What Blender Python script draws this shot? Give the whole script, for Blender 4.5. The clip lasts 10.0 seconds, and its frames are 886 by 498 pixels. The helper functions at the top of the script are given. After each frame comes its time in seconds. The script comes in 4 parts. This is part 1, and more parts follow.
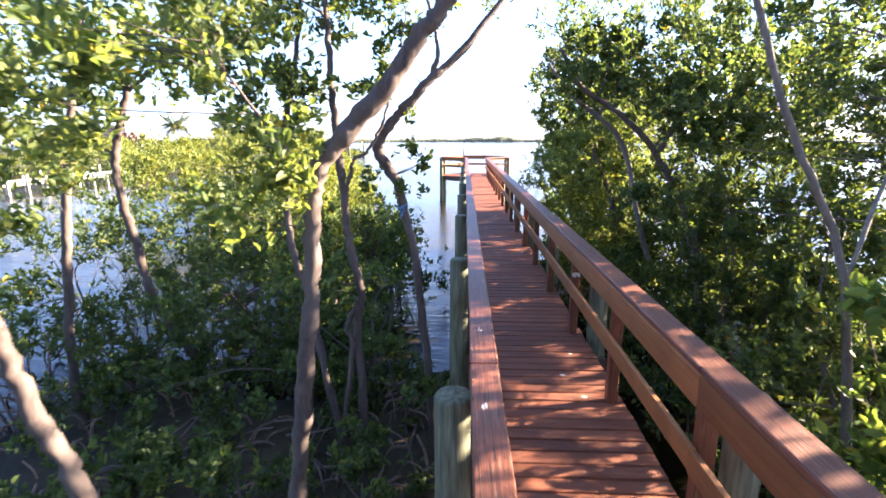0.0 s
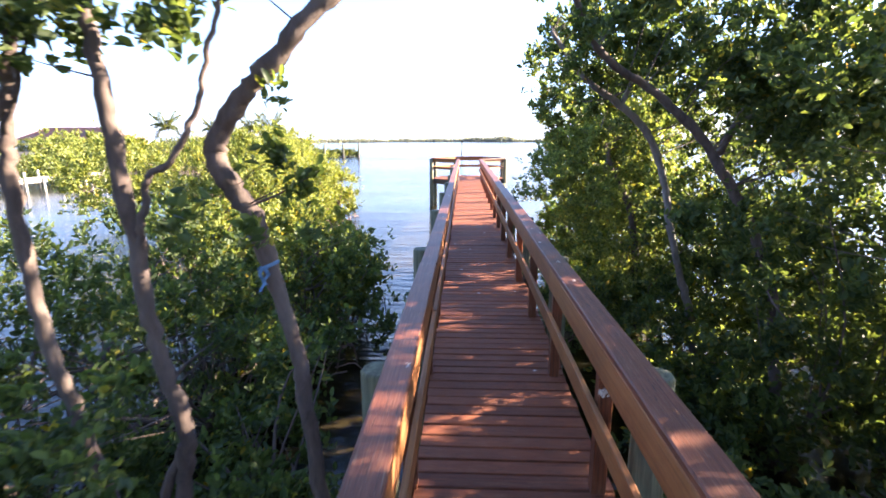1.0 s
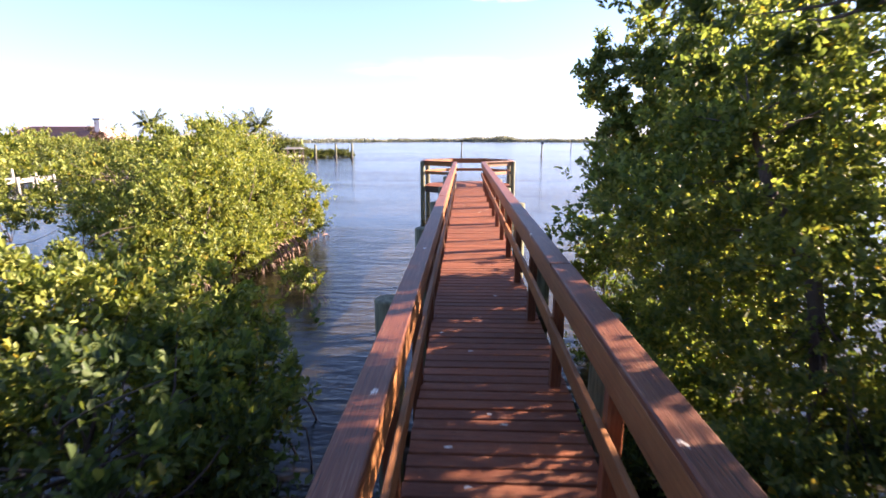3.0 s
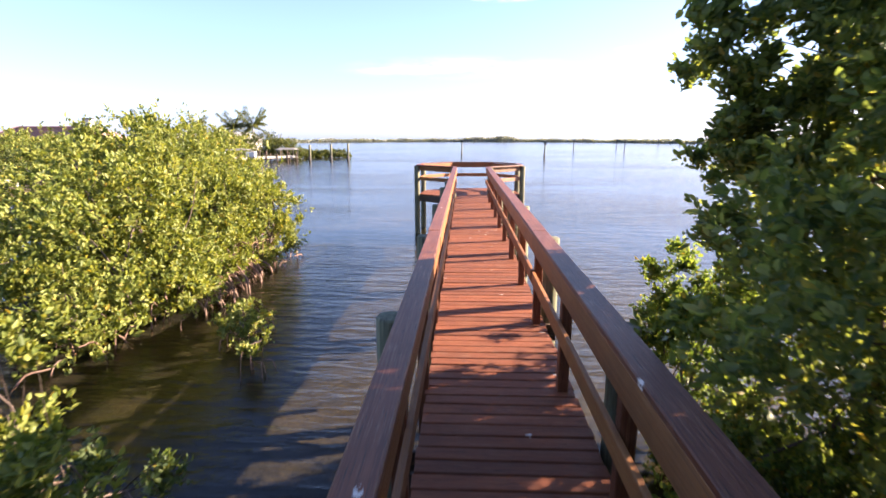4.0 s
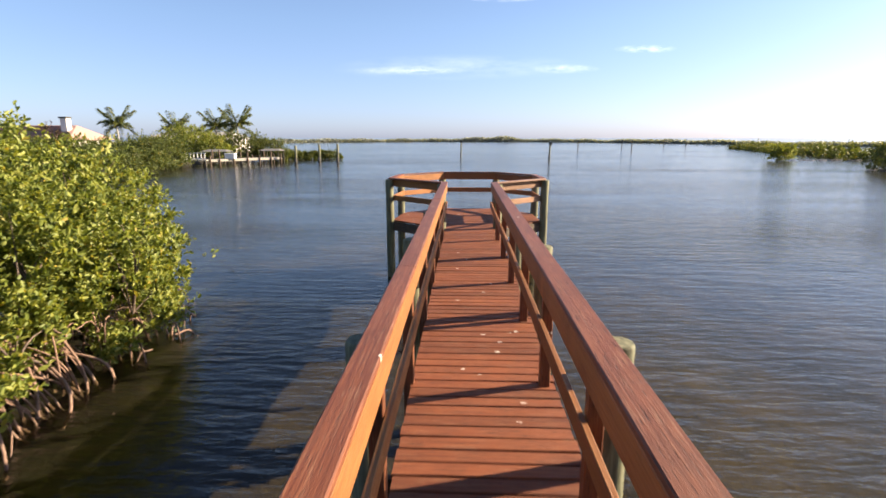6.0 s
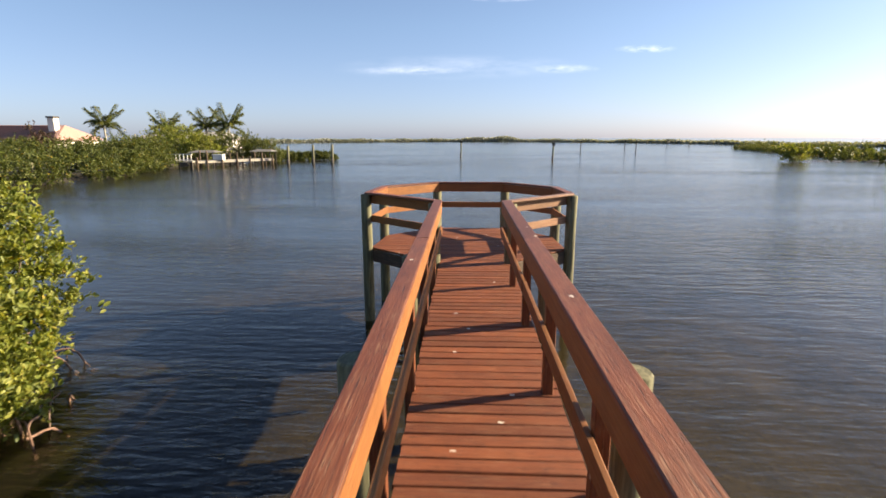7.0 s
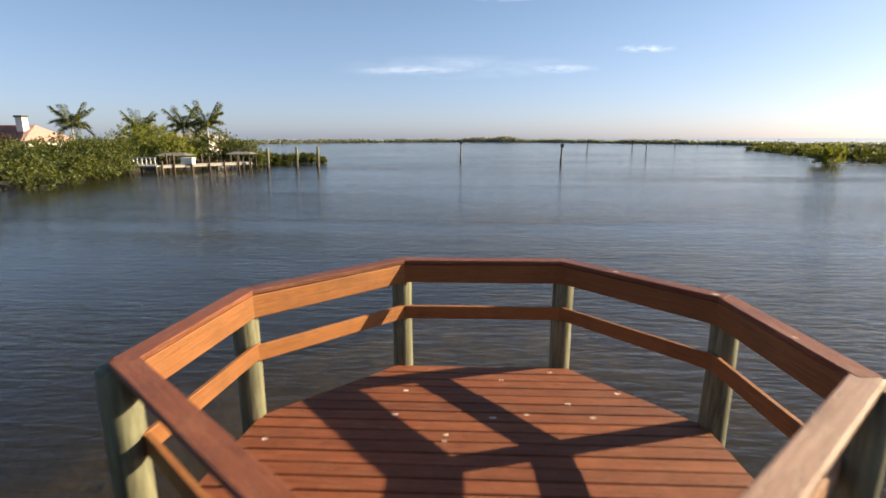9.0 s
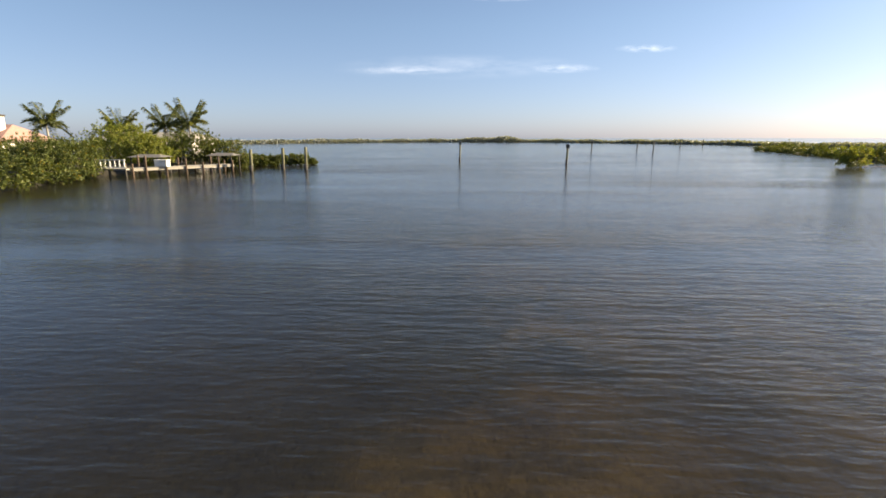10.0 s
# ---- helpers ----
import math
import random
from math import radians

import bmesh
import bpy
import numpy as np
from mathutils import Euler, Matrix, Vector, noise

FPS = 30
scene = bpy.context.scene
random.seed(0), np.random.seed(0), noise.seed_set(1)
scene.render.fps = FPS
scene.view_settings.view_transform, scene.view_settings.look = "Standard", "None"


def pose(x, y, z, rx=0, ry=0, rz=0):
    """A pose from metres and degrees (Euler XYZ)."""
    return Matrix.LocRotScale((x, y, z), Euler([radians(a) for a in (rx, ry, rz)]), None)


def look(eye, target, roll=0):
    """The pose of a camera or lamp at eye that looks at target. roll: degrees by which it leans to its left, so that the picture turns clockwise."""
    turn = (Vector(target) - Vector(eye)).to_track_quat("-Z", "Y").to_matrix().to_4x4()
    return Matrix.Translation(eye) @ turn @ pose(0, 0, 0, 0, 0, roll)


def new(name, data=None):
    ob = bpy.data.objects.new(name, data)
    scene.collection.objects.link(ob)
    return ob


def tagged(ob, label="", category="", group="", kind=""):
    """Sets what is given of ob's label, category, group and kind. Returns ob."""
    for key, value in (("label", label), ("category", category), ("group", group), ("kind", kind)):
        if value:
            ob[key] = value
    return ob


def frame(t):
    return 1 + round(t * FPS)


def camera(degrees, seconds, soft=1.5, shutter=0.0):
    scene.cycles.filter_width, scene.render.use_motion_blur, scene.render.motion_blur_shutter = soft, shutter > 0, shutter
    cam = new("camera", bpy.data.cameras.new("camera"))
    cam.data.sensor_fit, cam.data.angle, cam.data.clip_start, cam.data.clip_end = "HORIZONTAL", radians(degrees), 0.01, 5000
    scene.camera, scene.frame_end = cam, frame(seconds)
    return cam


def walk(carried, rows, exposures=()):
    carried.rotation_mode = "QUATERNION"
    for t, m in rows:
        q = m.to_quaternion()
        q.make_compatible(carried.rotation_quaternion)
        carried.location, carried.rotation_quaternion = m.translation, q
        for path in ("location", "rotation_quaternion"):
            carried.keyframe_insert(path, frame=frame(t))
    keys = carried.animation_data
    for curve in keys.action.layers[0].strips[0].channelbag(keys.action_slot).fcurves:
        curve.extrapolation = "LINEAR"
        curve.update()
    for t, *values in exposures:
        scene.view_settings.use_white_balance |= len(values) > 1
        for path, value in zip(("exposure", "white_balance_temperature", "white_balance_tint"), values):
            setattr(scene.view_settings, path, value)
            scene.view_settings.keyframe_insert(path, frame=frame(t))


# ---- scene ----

# ---------- camera ----------
cam = camera(83.2, 10.0, soft=1.65, shutter=0.2)
PITCH, YAW, ROLL = -12.6, 2.41, 0.0
ROWS = [
    (0.0, -0.764, 0.811, 2.25), (0.5, -0.586, 2.234, 2.215), (1.0, -0.333, 3.615, 2.215), (1.5, -0.08, 4.834, 2.205),
    (2.0, 0.02, 6.005, 2.165), (2.5, -0.145, 7.318, 2.115), (4.0, -0.325, 12.059, 2.135), (4.5, -0.264, 13.675, 2.165),
    (5.0, -0.205, 15.215, 2.15), (5.5, -0.186, 16.763, 2.14), (7.0, -0.203, 21.631, 2.17), (7.5, -0.23, 23.303, 2.21),
    (8.0, -0.223, 25.106, 2.25), (8.5, -0.221, 27.075, 2.28), (9.0, -0.225, 28.962, 2.31), (9.5, -0.21, 31.38, 2.297),
    (10.0, -0.12, 33.75, 2.33),
]
# seconds, stops, kelvin, tint
EXPOSURES = [(0.0, 3.64, 5880, 22), (1.0, 3.58, 5900, 22), (2.0, 3.22, 6100, 25), (2.5, 2.96, 6150, 28), (4.0, 2.74, 6200, 25),
             (4.5, 2.58, 6250, 22.5), (5.5, 2.12, 6350, 17), (7.0, 1.73, 6700, 13.5), (10.0, 1.58, 6850, 12)]
walk(cam, [(t, pose(x, y, z, 90 + PITCH, ROLL, YAW)) for t, x, y, z in ROWS], EXPOSURES)

# ---------- sky and sun ----------
SUN_EL, SUN_AZ = radians(23.2), radians(74.0)  # azimuth from +y towards +x
world = bpy.data.worlds.new("sky")
scene.world = world
world.use_nodes = True
wn = world.node_tree.nodes
sky = wn.new("ShaderNodeTexSky")
sky.sky_type, sky.sun_disc = "NISHITA", False
sky.sun_elevation, sky.sun_rotation = SUN_EL, SUN_AZ
sky.air_density, sky.dust_density, sky.ozone_density = 0.9, 3.0, 3.0
sky.altitude = 1500.0
wn["Background"].inputs["Strength"].default_value = 0.056
tint = wn.new("ShaderNodeMix")
tint.data_type, tint.blend_type = "RGBA", "MULTIPLY"
tint.inputs[0].default_value = 1.0
# whiter, warmer haze towards the horizon, deeper blue overhead
sky_way, sky_up, grade = wn.new("ShaderNodeTexCoord"), wn.new("ShaderNodeSeparateXYZ"), wn.new("ShaderNodeValToRGB")
grade.color_ramp.elements[0].color, grade.color_ramp.elements[1].color = (1.06, 1.0, 1.045, 1), (0.68, 0.78, 0.88, 1)
grade.color_ramp.elements[1].position = 0.5
step = grade.color_ramp.elements.new(0.2)
step.color = (0.95, 1.01, 1.02, 1)
world.node_tree.links.new(sky_way.outputs["Generated"], sky_up.inputs[0])
world.node_tree.links.new(sky_up.outputs[2], grade.inputs[0])
world.node_tree.links.new(grade.outputs[0], tint.inputs[7])
haze = wn.new("ShaderNodeHueSaturation")
haze.inputs["Saturation"].default_value = 0.91
veil = wn.new("ShaderNodeMix")
veil.data_type = "RGBA"
veil.inputs[0].default_value, veil.inputs[7].default_value = 0.3, (1.75, 2.75, 4.4, 1)
world.node_tree.links.new(sky.outputs[0], veil.inputs[6])
world.node_tree.links.new(veil.outputs[2], haze.inputs["Color"])
world.node_tree.links.new(haze.outputs[0], tint.inputs[6])
world.node_tree.links.new(tint.outputs[2], wn["Background"].inputs["Color"])
sun_data = bpy.data.lights.new("sun", "SUN")
sun_data.energy, sun_data.angle, sun_data.color = 5.0, radians(0.5), (1.0, 0.83, 0.55)
sun = new("sun", sun_data)
SUN_DIR = Vector((math.sin(SUN_AZ) * math.cos(SUN_EL), math.cos(SUN_AZ) * math.cos(SUN_EL), math.sin(SUN_EL)))
sun.matrix_world = look(SUN_DIR * 50, (0, 0, 0))

WATER_Z = -1.55


# ---------- materials ----------
class Nodes:
    """A short way to write node materials."""

    def __init__(self, name):
        self.mat = bpy.data.materials.new(name)
        self.mat.use_nodes = True
        self.nt = self.mat.node_tree
        self.bsdf = self.nt.nodes["Principled BSDF"]
        self.out = self.nt.nodes["Material Output"]

    def add(self, kind, **props):
        n = self.nt.nodes.new(kind)
        for k, v in props.items():
            setattr(n, k, v)
        return n

    def put(self, node, values):
        for k, v in values.items():
            if isinstance(v, bpy.types.NodeSocket):
                self.nt.links.new(v, node.inputs[k])
            else:
                node.inputs[k].default_value = v
        return node

    def coords(self, scale=(1, 1, 1), shift=True):
        tc = self.add("ShaderNodeTexCoord")
        v = tc.outputs["Object"]
        if shift:
            oi = self.add("ShaderNodeObjectInfo")
            m = self.add("ShaderNodeMath", operation="MULTIPLY")
            self.put(m, {0: oi.outputs["Random"], 1: 37.0})
            a = self.add("ShaderNodeVectorMath", operation="ADD")
            self.put(a, {0: v, 1: m.outputs[0]})
            v = a.outputs[0]
        mp = self.add("ShaderNodeMapping")
        self.put(mp, {"Vector": v, "Scale": scale})
        return mp.outputs[0]

    def noise(self, vec, scale, detail=4.0, rough=0.6, distortion=0.0):
        n = self.add("ShaderNodeTexNoise")
        self.put(n, {"Vector": vec, "Scale": scale, "Detail": detail, "Roughness": rough, "Distortion": distortion})
        return n.outputs["Fac"]

    def ramp(self, fac, stops):
        n = self.add("ShaderNodeValToRGB")
        e = n.color_ramp.elements
        while len(e) < len(stops):
            e.new(0.5)
        for el, (p, c) in zip(e, stops):
            el.position = p
            el.color = (*c, 1) if len(c) == 3 else c
        self.put(n, {"Fac": fac})
        return n.outputs["Color"]

    def mix(self, fac, a, b, blend="MIX"):
        n = self.add("ShaderNodeMix", data_type="RGBA", blend_type=blend)
        for i, v in ((0, fac), (6, a), (7, b)):
            if isinstance(v, bpy.types.NodeSocket):
                self.nt.links.new(v, n.inputs[i])
            else:
                n.inputs[i].default_value = v if i == 0 else (*v, 1)
        return n.outputs[2]

    def math(self, op, a, b=0.0):
        n = self.add("ShaderNodeMath", operation=op)
        self.put(n, {0: a, 1: b})
        return n.outputs[0]

    def bump(self, height, strength=0.3, distance=0.01):
        n = self.add("ShaderNodeBump")
        self.put(n, {"Height": height, "Strength": strength, "Distance": distance})
        self.nt.links.new(n.outputs[0], self.bsdf.inputs["Normal"])

    def base(self, colour, rough=0.7, metal=0.0):
        self.put(self.bsdf, {"Base Color": colour if isinstance(colour, bpy.types.NodeSocket) else (*colour, 1),
                             "Roughness": rough, "Metallic": metal})
        return self.mat


def painted_wood(name, dark, mid, light, spots=0.0, rough=0.7, wear=1.0):
    """Stained boards, grain along local x, with checks, worn to paler fibres, and small pale droppings."""
    n = Nodes(name)
    v = n.coords()
    grain = n.noise(n.coords((0.9, 44, 44)), 2.0, 6, 0.7, 0.4)
    col = n.ramp(grain, [(0.3, dark), (0.5, mid), (0.72, light)])
    oi = n.add("ShaderNodeObjectInfo")
    tone = n.ramp(oi.outputs["Random"], [(0.0, (0.68, 0.64, 0.62)), (0.5, (0.98, 0.96, 0.95)), (1.0, (1.2, 1.18, 1.15))])
    col = n.mix(1.0, col, tone, "MULTIPLY")
    blot = n.noise(v, 2.6, 5, 0.65)
    col = n.mix(n.ramp(blot, [(0.45, (0, 0, 0)), (0.72, (0.6, 0.6, 0.6))]), col, tuple(0.5 * c for c in mid))
    worn = n.noise(n.coords((2.5, 70, 70)), 1.5, 5, 0.75, 0.2)
    patch = n.ramp(n.noise(v, 5.0, 4, 0.6), [(0.42, (0.1, 0.1, 0.1)), (0.68, (1, 1, 1))])
    wf = n.mix(1.0, n.ramp(worn, [(0.52, (0, 0, 0)), (0.68, (0.7 * wear,) * 3)]), patch, "MULTIPLY")
    col = n.mix(wf, col, (0.36, 0.215, 0.13))
    check = n.noise(n.coords((7.0, 110, 110)), 1.1, 3, 0.5)
    cf = n.ramp(check, [(0.33, (0.8 * wear,) * 3), (0.38, (0, 0, 0))])
    col = n.mix(cf, col, tuple(0.3 * c for c in dark))
    if spots:
        vo = n.add("ShaderNodeTexVoronoi", voronoi_dimensions="2D")
        n.put(vo, {"Vector": n.coords((0.55, 1, 1)), "Scale": 6.5, "Randomness": 1.0})
        keep = n.math("GREATER_THAN", n.add_sep(vo.outputs["Color"]), 1 - spots)
        wob = n.math("MULTIPLY", n.noise(v, 26, 4, 0.7), 0.24)
        blob = n.math("LESS_THAN", n.math("ADD", vo.outputs["Distance"], wob), 0.215)
        fine = n.math("LESS_THAN", n.noise(n.coords((0.6, 1, 1)), 60, 3, 0.7), 0.53)
        f = n.math("MULTIPLY", n.math("MULTIPLY", keep, blob), fine)
        col = n.mix(n.math("MULTIPLY", f, 0.85), col, (0.68, 0.63, 0.56))
    h = n.math("SUBTRACT", n.math("ADD", grain, n.math("MULTIPLY", worn, 0.6)), n.math("MULTIPLY", n.add_sep(cf), 0.9))
    n.bump(h, 0.6, 0.005)
    n.put(n.bsdf, {"Specular IOR Level": 0.35})
    return n.base(col, rough)


def _sep(self, colour):
    s = self.add("ShaderNodeSeparateColor")
    self.put(s, {0: colour})
    return s.outputs[0]


Nodes.add_sep = _sep

M_DECK = painted_wood("deck_stain", (0.07, 0.019, 0.009), (0.162, 0.045, 0.016), (0.218, 0.074, 0.026), 0.07, 0.7, 0.85)
M_RAIL = painted_wood("rail_cap_stain", (0.07, 0.021, 0.011), (0.142, 0.044, 0.019), (0.215, 0.08, 0.037), 0.11, 0.5)
M_FASCIA = painted_wood("rail_stain", (0.165, 0.059, 0.018), (0.24, 0.094, 0.027), (0.295, 0.131, 0.04), 0.0, 0.6, 0.45)
M_GREYED = painted_wood("weathered_cap", (0.128, 0.06, 0.04), (0.224, 0.128, 0.092), (0.32, 0.216, 0.168), 0.2, 0.5)
M_BARE = painted_wood("bare_timber", (0.176, 0.088, 0.052), (0.264, 0.144, 0.088), (0.32, 0.2, 0.136))
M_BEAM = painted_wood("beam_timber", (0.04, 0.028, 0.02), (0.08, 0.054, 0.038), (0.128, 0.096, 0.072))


def pile_material():
    n = Nodes("treated_pile")
    v = n.coords((14, 14, 1.0))
    g = n.noise(v, 2.0, 6, 0.65, 0.3)
    col = n.ramp(g, [(0.3, (0.045, 0.04, 0.026)), (0.48, (0.115, 0.112, 0.065)), (0.72, (0.24, 0.235, 0.14))])
    b = n.noise(n.coords(), 3.0, 4)
    col = n.mix(n.ramp(b, [(0.5, (0, 0, 0)), (0.7, (0.6, 0.6, 0.6))]), col, (0.11, 0.125, 0.085))
    n.bump(g, 0.5, 0.006)
    return n.base(col, 0.85)


M_PILE = pile_material()


def bark(name, dark, light):
    n = Nodes(name)
    v = n.coords((1, 1, 0.35), shift=False)
    g = n.noise(v, 14, 6, 0.7, 0.6)
    b = n.noise(v, 2.2, 3)
    col = n.ramp(g, [(0.3, dark), (0.7, light)])
    col = n.mix(n.ramp(b, [(0.45, (0, 0, 0)), (0.7, (0.7, 0.7, 0.7))]), col, (0.15, 0.115, 0.095))
    n.bump(g, 0.7, 0.015)
    return n.base(col, 0.9)


M_BARK = bark("mangrove_bark", (0.043, 0.029, 0.024), (0.136, 0.098, 0.081))
M_PALEBARK = bark("pale_mangrove_bark", (0.096, 0.08, 0.068), (0.24, 0.208, 0.176))
M_ROOT = bark("prop_root_bark", (0.105, 0.058, 0.042), (0.27, 0.168, 0.125))


def leaf_material(name, dark, mid, light, yellow=0.04, trans=0.33):
    n = Nodes(name)
    g = n.add("ShaderNodeNewGeometry")
    r = g.outputs["Random Per Island"]
    col = n.ramp(r, [(0.0, dark), (0.5, mid), (1 - yellow, light), (1.0, (0.3, 0.22, 0.03))])
    n.base(col, 0.48)
    n.put(n.bsdf, {"Specular IOR Level": 0.3})
    tr = n.add("ShaderNodeBsdfTranslucent")
    warm = n.mix(1.0, col, (1.5, 1.4, 0.55), "MULTIPLY")
    n.put(tr, {"Color": warm})
    mx = n.add("ShaderNodeMixShader")
    n.put(mx, {0: trans, 1: n.bsdf.outputs[0], 2: tr.outputs[0]})
    n.nt.links.new(mx.outputs[0], n.out.inputs["Surface"])
    return n.mat


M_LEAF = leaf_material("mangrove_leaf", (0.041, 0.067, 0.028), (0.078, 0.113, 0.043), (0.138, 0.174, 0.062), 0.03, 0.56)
M_LEAF_M = leaf_material("mangrove_leaf_lifted", (0.074, 0.115, 0.044), (0.152, 0.198, 0.066), (0.265, 0.295, 0.104), 0.04, 0.56)
M_LEAF_Y = leaf_material("mangrove_leaf_sunlit", (0.074, 0.104, 0.023), (0.163, 0.197, 0.041), (0.29, 0.302, 0.076), 0.04, 0.4)
M_FRESH = leaf_material("fresh_shrub_leaf", (0.066, 0.115, 0.03), (0.128, 0.19, 0.045), (0.23, 0.285, 0.076), 0.06, 0.52)
M_FAR_LEAF = leaf_material("shore_leaf", (0.044, 0.062, 0.018), (0.08, 0.102, 0.026), (0.128, 0.144, 0.036))
M_PALM = leaf_material("palm_leaf", (0.06, 0.084, 0.036), (0.115, 0.142, 0.06), (0.21, 0.215, 0.105))


def ground_material():
    """Mud with brown seaweed and shell litter, its colour darkened leftwards and offshore."""
    n = Nodes("mud_and_sand")
    v = n.coords(shift=False)
    a = n.noise(v, 0.35, 5, 0.6)
    b = n.noise(v, 7.0, 6, 0.7)
    c = n.noise(v, 1.6, 4, 0.6)
    col = n.ramp(a, [(0.35, (0.03, 0.02, 0.007)), (0.6, (0.072, 0.051, 0.02))])
    col = n.mix(n.ramp(c, [(0.45, (0, 0, 0)), (0.62, (0.8, 0.8, 0.8))]), col, (0.026, 0.02, 0.011))
    col = n.mix(n.ramp(b, [(0.5, (0, 0, 0)), (0.7, (0.45, 0.45, 0.45))]), col, (0.085, 0.063, 0.034))
    tuft = n.noise(n.coords((1, 0.6, 1), shift=False), 22.0, 3, 0.65, 0.4)
    col = n.mix(n.ramp(tuft, [(0.55, (0, 0, 0)), (0.75, (0.4, 0.4, 0.4))]), col, (0.1, 0.078, 0.045))
    col = n.mix(n.ramp(tuft, [(0.3, (0.5, 0.5, 0.5)), (0.45, (0, 0, 0))]), col, (0.02, 0.016, 0.01))
    sep = n.add("ShaderNodeSeparateXYZ")
    n.put(sep, {0: v})
    off = n.math("MINIMUM", n.math("MAXIMUM", n.math("SUBTRACT", sep.outputs[1], 37.3), 0.0), 2.0)
    bed_dark = n.math("ADD", n.math("MULTIPLY", n.math("ADD", sep.outputs[0], 4.0), -0.11), n.math("MULTIPLY", n.noise(v, 0.22, 5, 0.65), 1.6))
    bed_dark = n.math("ADD", bed_dark, n.math("MULTIPLY", off, 0.3))
    col = n.mix(n.ramp(bed_dark, [(0.82, (0, 0, 0)), (1.05, (0.9, 0.9, 0.9))]), col, (0.016, 0.014, 0.009))
    n.bump(n.math("ADD", b, n.math("MULTIPLY", c, 0.8)), 0.6, 0.05)
    return n.base(col, 0.95)


M_GROUND = ground_material()


def water_material():
    """Clear shallow water: long low swells, short cross ripples and a fine chop, with calmer lanes between."""
    n = Nodes("bay_water")
    wv = n.add("ShaderNodeTexWave", wave_type="BANDS", bands_direction="Y", wave_profile="SIN")
    n.put(wv, {"Vector": n.coords((0.25, 1.0, 1.0), shift=False), "Scale": 0.75, "Distortion": 9.0, "Detail": 3.0, "Detail Scale": 0.8, "Detail Roughness": 0.55})
    w1 = n.noise(n.coords((0.3, 1.0, 1.0), shift=False), 2.0, 2, 0.5, 0.6)
    w2 = n.noise(n.coords((0.35, 1.3, 1), shift=False), 6.0, 3, 0.55, 0.3)
    w3 = n.noise(n.coords((0.3, 0.6, 1), shift=False), 0.12, 2, 0.5, 0.2)
    w4 = n.noise(n.coords((0.05, 0.35, 1), shift=False), 0.5, 2, 0.5, 0.3)
    calm = n.ramp(w3, [(0.35, (0.4, 0.4, 0.4)), (0.65, (1, 1, 1))])
    lane = n.ramp(w4, [(0.4, (0.45, 0.45, 0.45)), (0.58, (1, 1, 1))])
    h = n.math("ADD", n.math("MULTIPLY", wv.outputs["Fac"], 0.045), n.math("MULTIPLY", w1, 0.42))
    h = n.math("MULTIPLY", n.math("ADD", h, n.math("MULTIPLY", w2, 0.36)), n.math("MULTIPLY", calm, lane))
    n.bump(h, 1.0, 0.15)
    n.base((0.1, 0.1, 0.066), 0.1)
    n.put(n.bsdf, {"Transmission Weight": 1.0, "IOR": 1.33})
    return n.mat


M_WATER = water_material()


def plain(name, colour, rough=0.7, spread=0.12, scale=6.0, metal=0.0):
    n = Nodes(name)
    f = n.noise(n.coords(), scale, 5, 0.65)
    lo, hi = tuple(c * (1 - spread) for c in colour), tuple(min(1, c * (1 + spread)) for c in colour)
    n.bump(f, 0.2, 0.01)
    return n.base(n.ramp(f, [(0.3, lo), (0.7, hi)]), rough, metal)


M_ROOF = plain("clay_roof_tiles", (0.34, 0.205, 0.175), 0.8, 0.25, 3.0)
M_STUCCO = plain("white_stucco", (0.663, 0.629, 0.578), 0.85, 0.06)
M_WHITE = plain("white_paint", (0.684, 0.684, 0.666), 0.5, 0.06)
M_DARK = plain("dark_weathered_wood", (0.05, 0.045, 0.04), 0.8, 0.3)
M_SILVER = plain("silvered_timber", (0.306, 0.289, 0.255), 0.8, 0.2)
M_SLATE = plain("grey_shingle", (0.13, 0.125, 0.12), 0.85, 0.2)
M_STEEL = plain("galvanised_steel", (0.45, 0.46, 0.47), 0.4, 0.1, 9, 0.9)
M_HAZED_WOOD = leaf_material("far_shore_trees_hazed", (0.17, 0.19, 0.2), (0.2, 0.22, 0.23), (0.23, 0.25, 0.25), 0.0)


# ---------- mesh helpers ----------
def part(name, bm, material, parent=None, label=""):
    """Links a bmesh as one mesh object under a thing or part."""
    me = bpy.data.meshes.new(name)
    bm.to_mesh(me)
    bm.free()
    return part_of(name, me, material, parent, label)


def part_of(name, me, material, parent=None, label="", m=None):
    if material and not me.materials:
        me.materials.append(material)
    ob = new(name, me)
    if parent:
        ob.parent = parent
    if m is not None:
        ob.matrix_basis = m
    if label:
        tagged(ob, label)
    return ob


def thing(name, at, label, category, group="", kind=""):
    ob = new(name)
    ob.matrix_basis = Matrix.Translation(at)
    ob.empty_display_size = 0.2
    return tagged(ob, label, category, group, kind)


def beam_bm(length, depth, height, bevel=0.006, rng=None):
    """A timber with eased edges, its length along x, centred."""
    bm = bmesh.new()
    bmesh.ops.create_cube(bm, size=1.0, matrix=Matrix.Diagonal((length, depth, height, 1)))
    if bevel:
        long_edges = [e for e in bm.edges if abs(e.verts[0].co.x - e.verts[1].co.x) > 0.5 * length]
        bmesh.ops.bevel(bm, geom=long_edges, offset=bevel, segments=1, affect="EDGES")
    if rng:
        for v in bm.verts:
            v.co += Vector((rng.uniform(-1, 1) * 0.004, rng.uniform(-1, 1) * 0.0015, rng.uniform(-1, 1) * 0.002))
    return bm


def mesh_of(name, bm, smooth=False):
    me = bpy.data.meshes.new(name)
    bm.to_mesh(me)
    bm.free()
    if smooth:
        for p in me.polygons:
            p.use_smooth = True
    return me


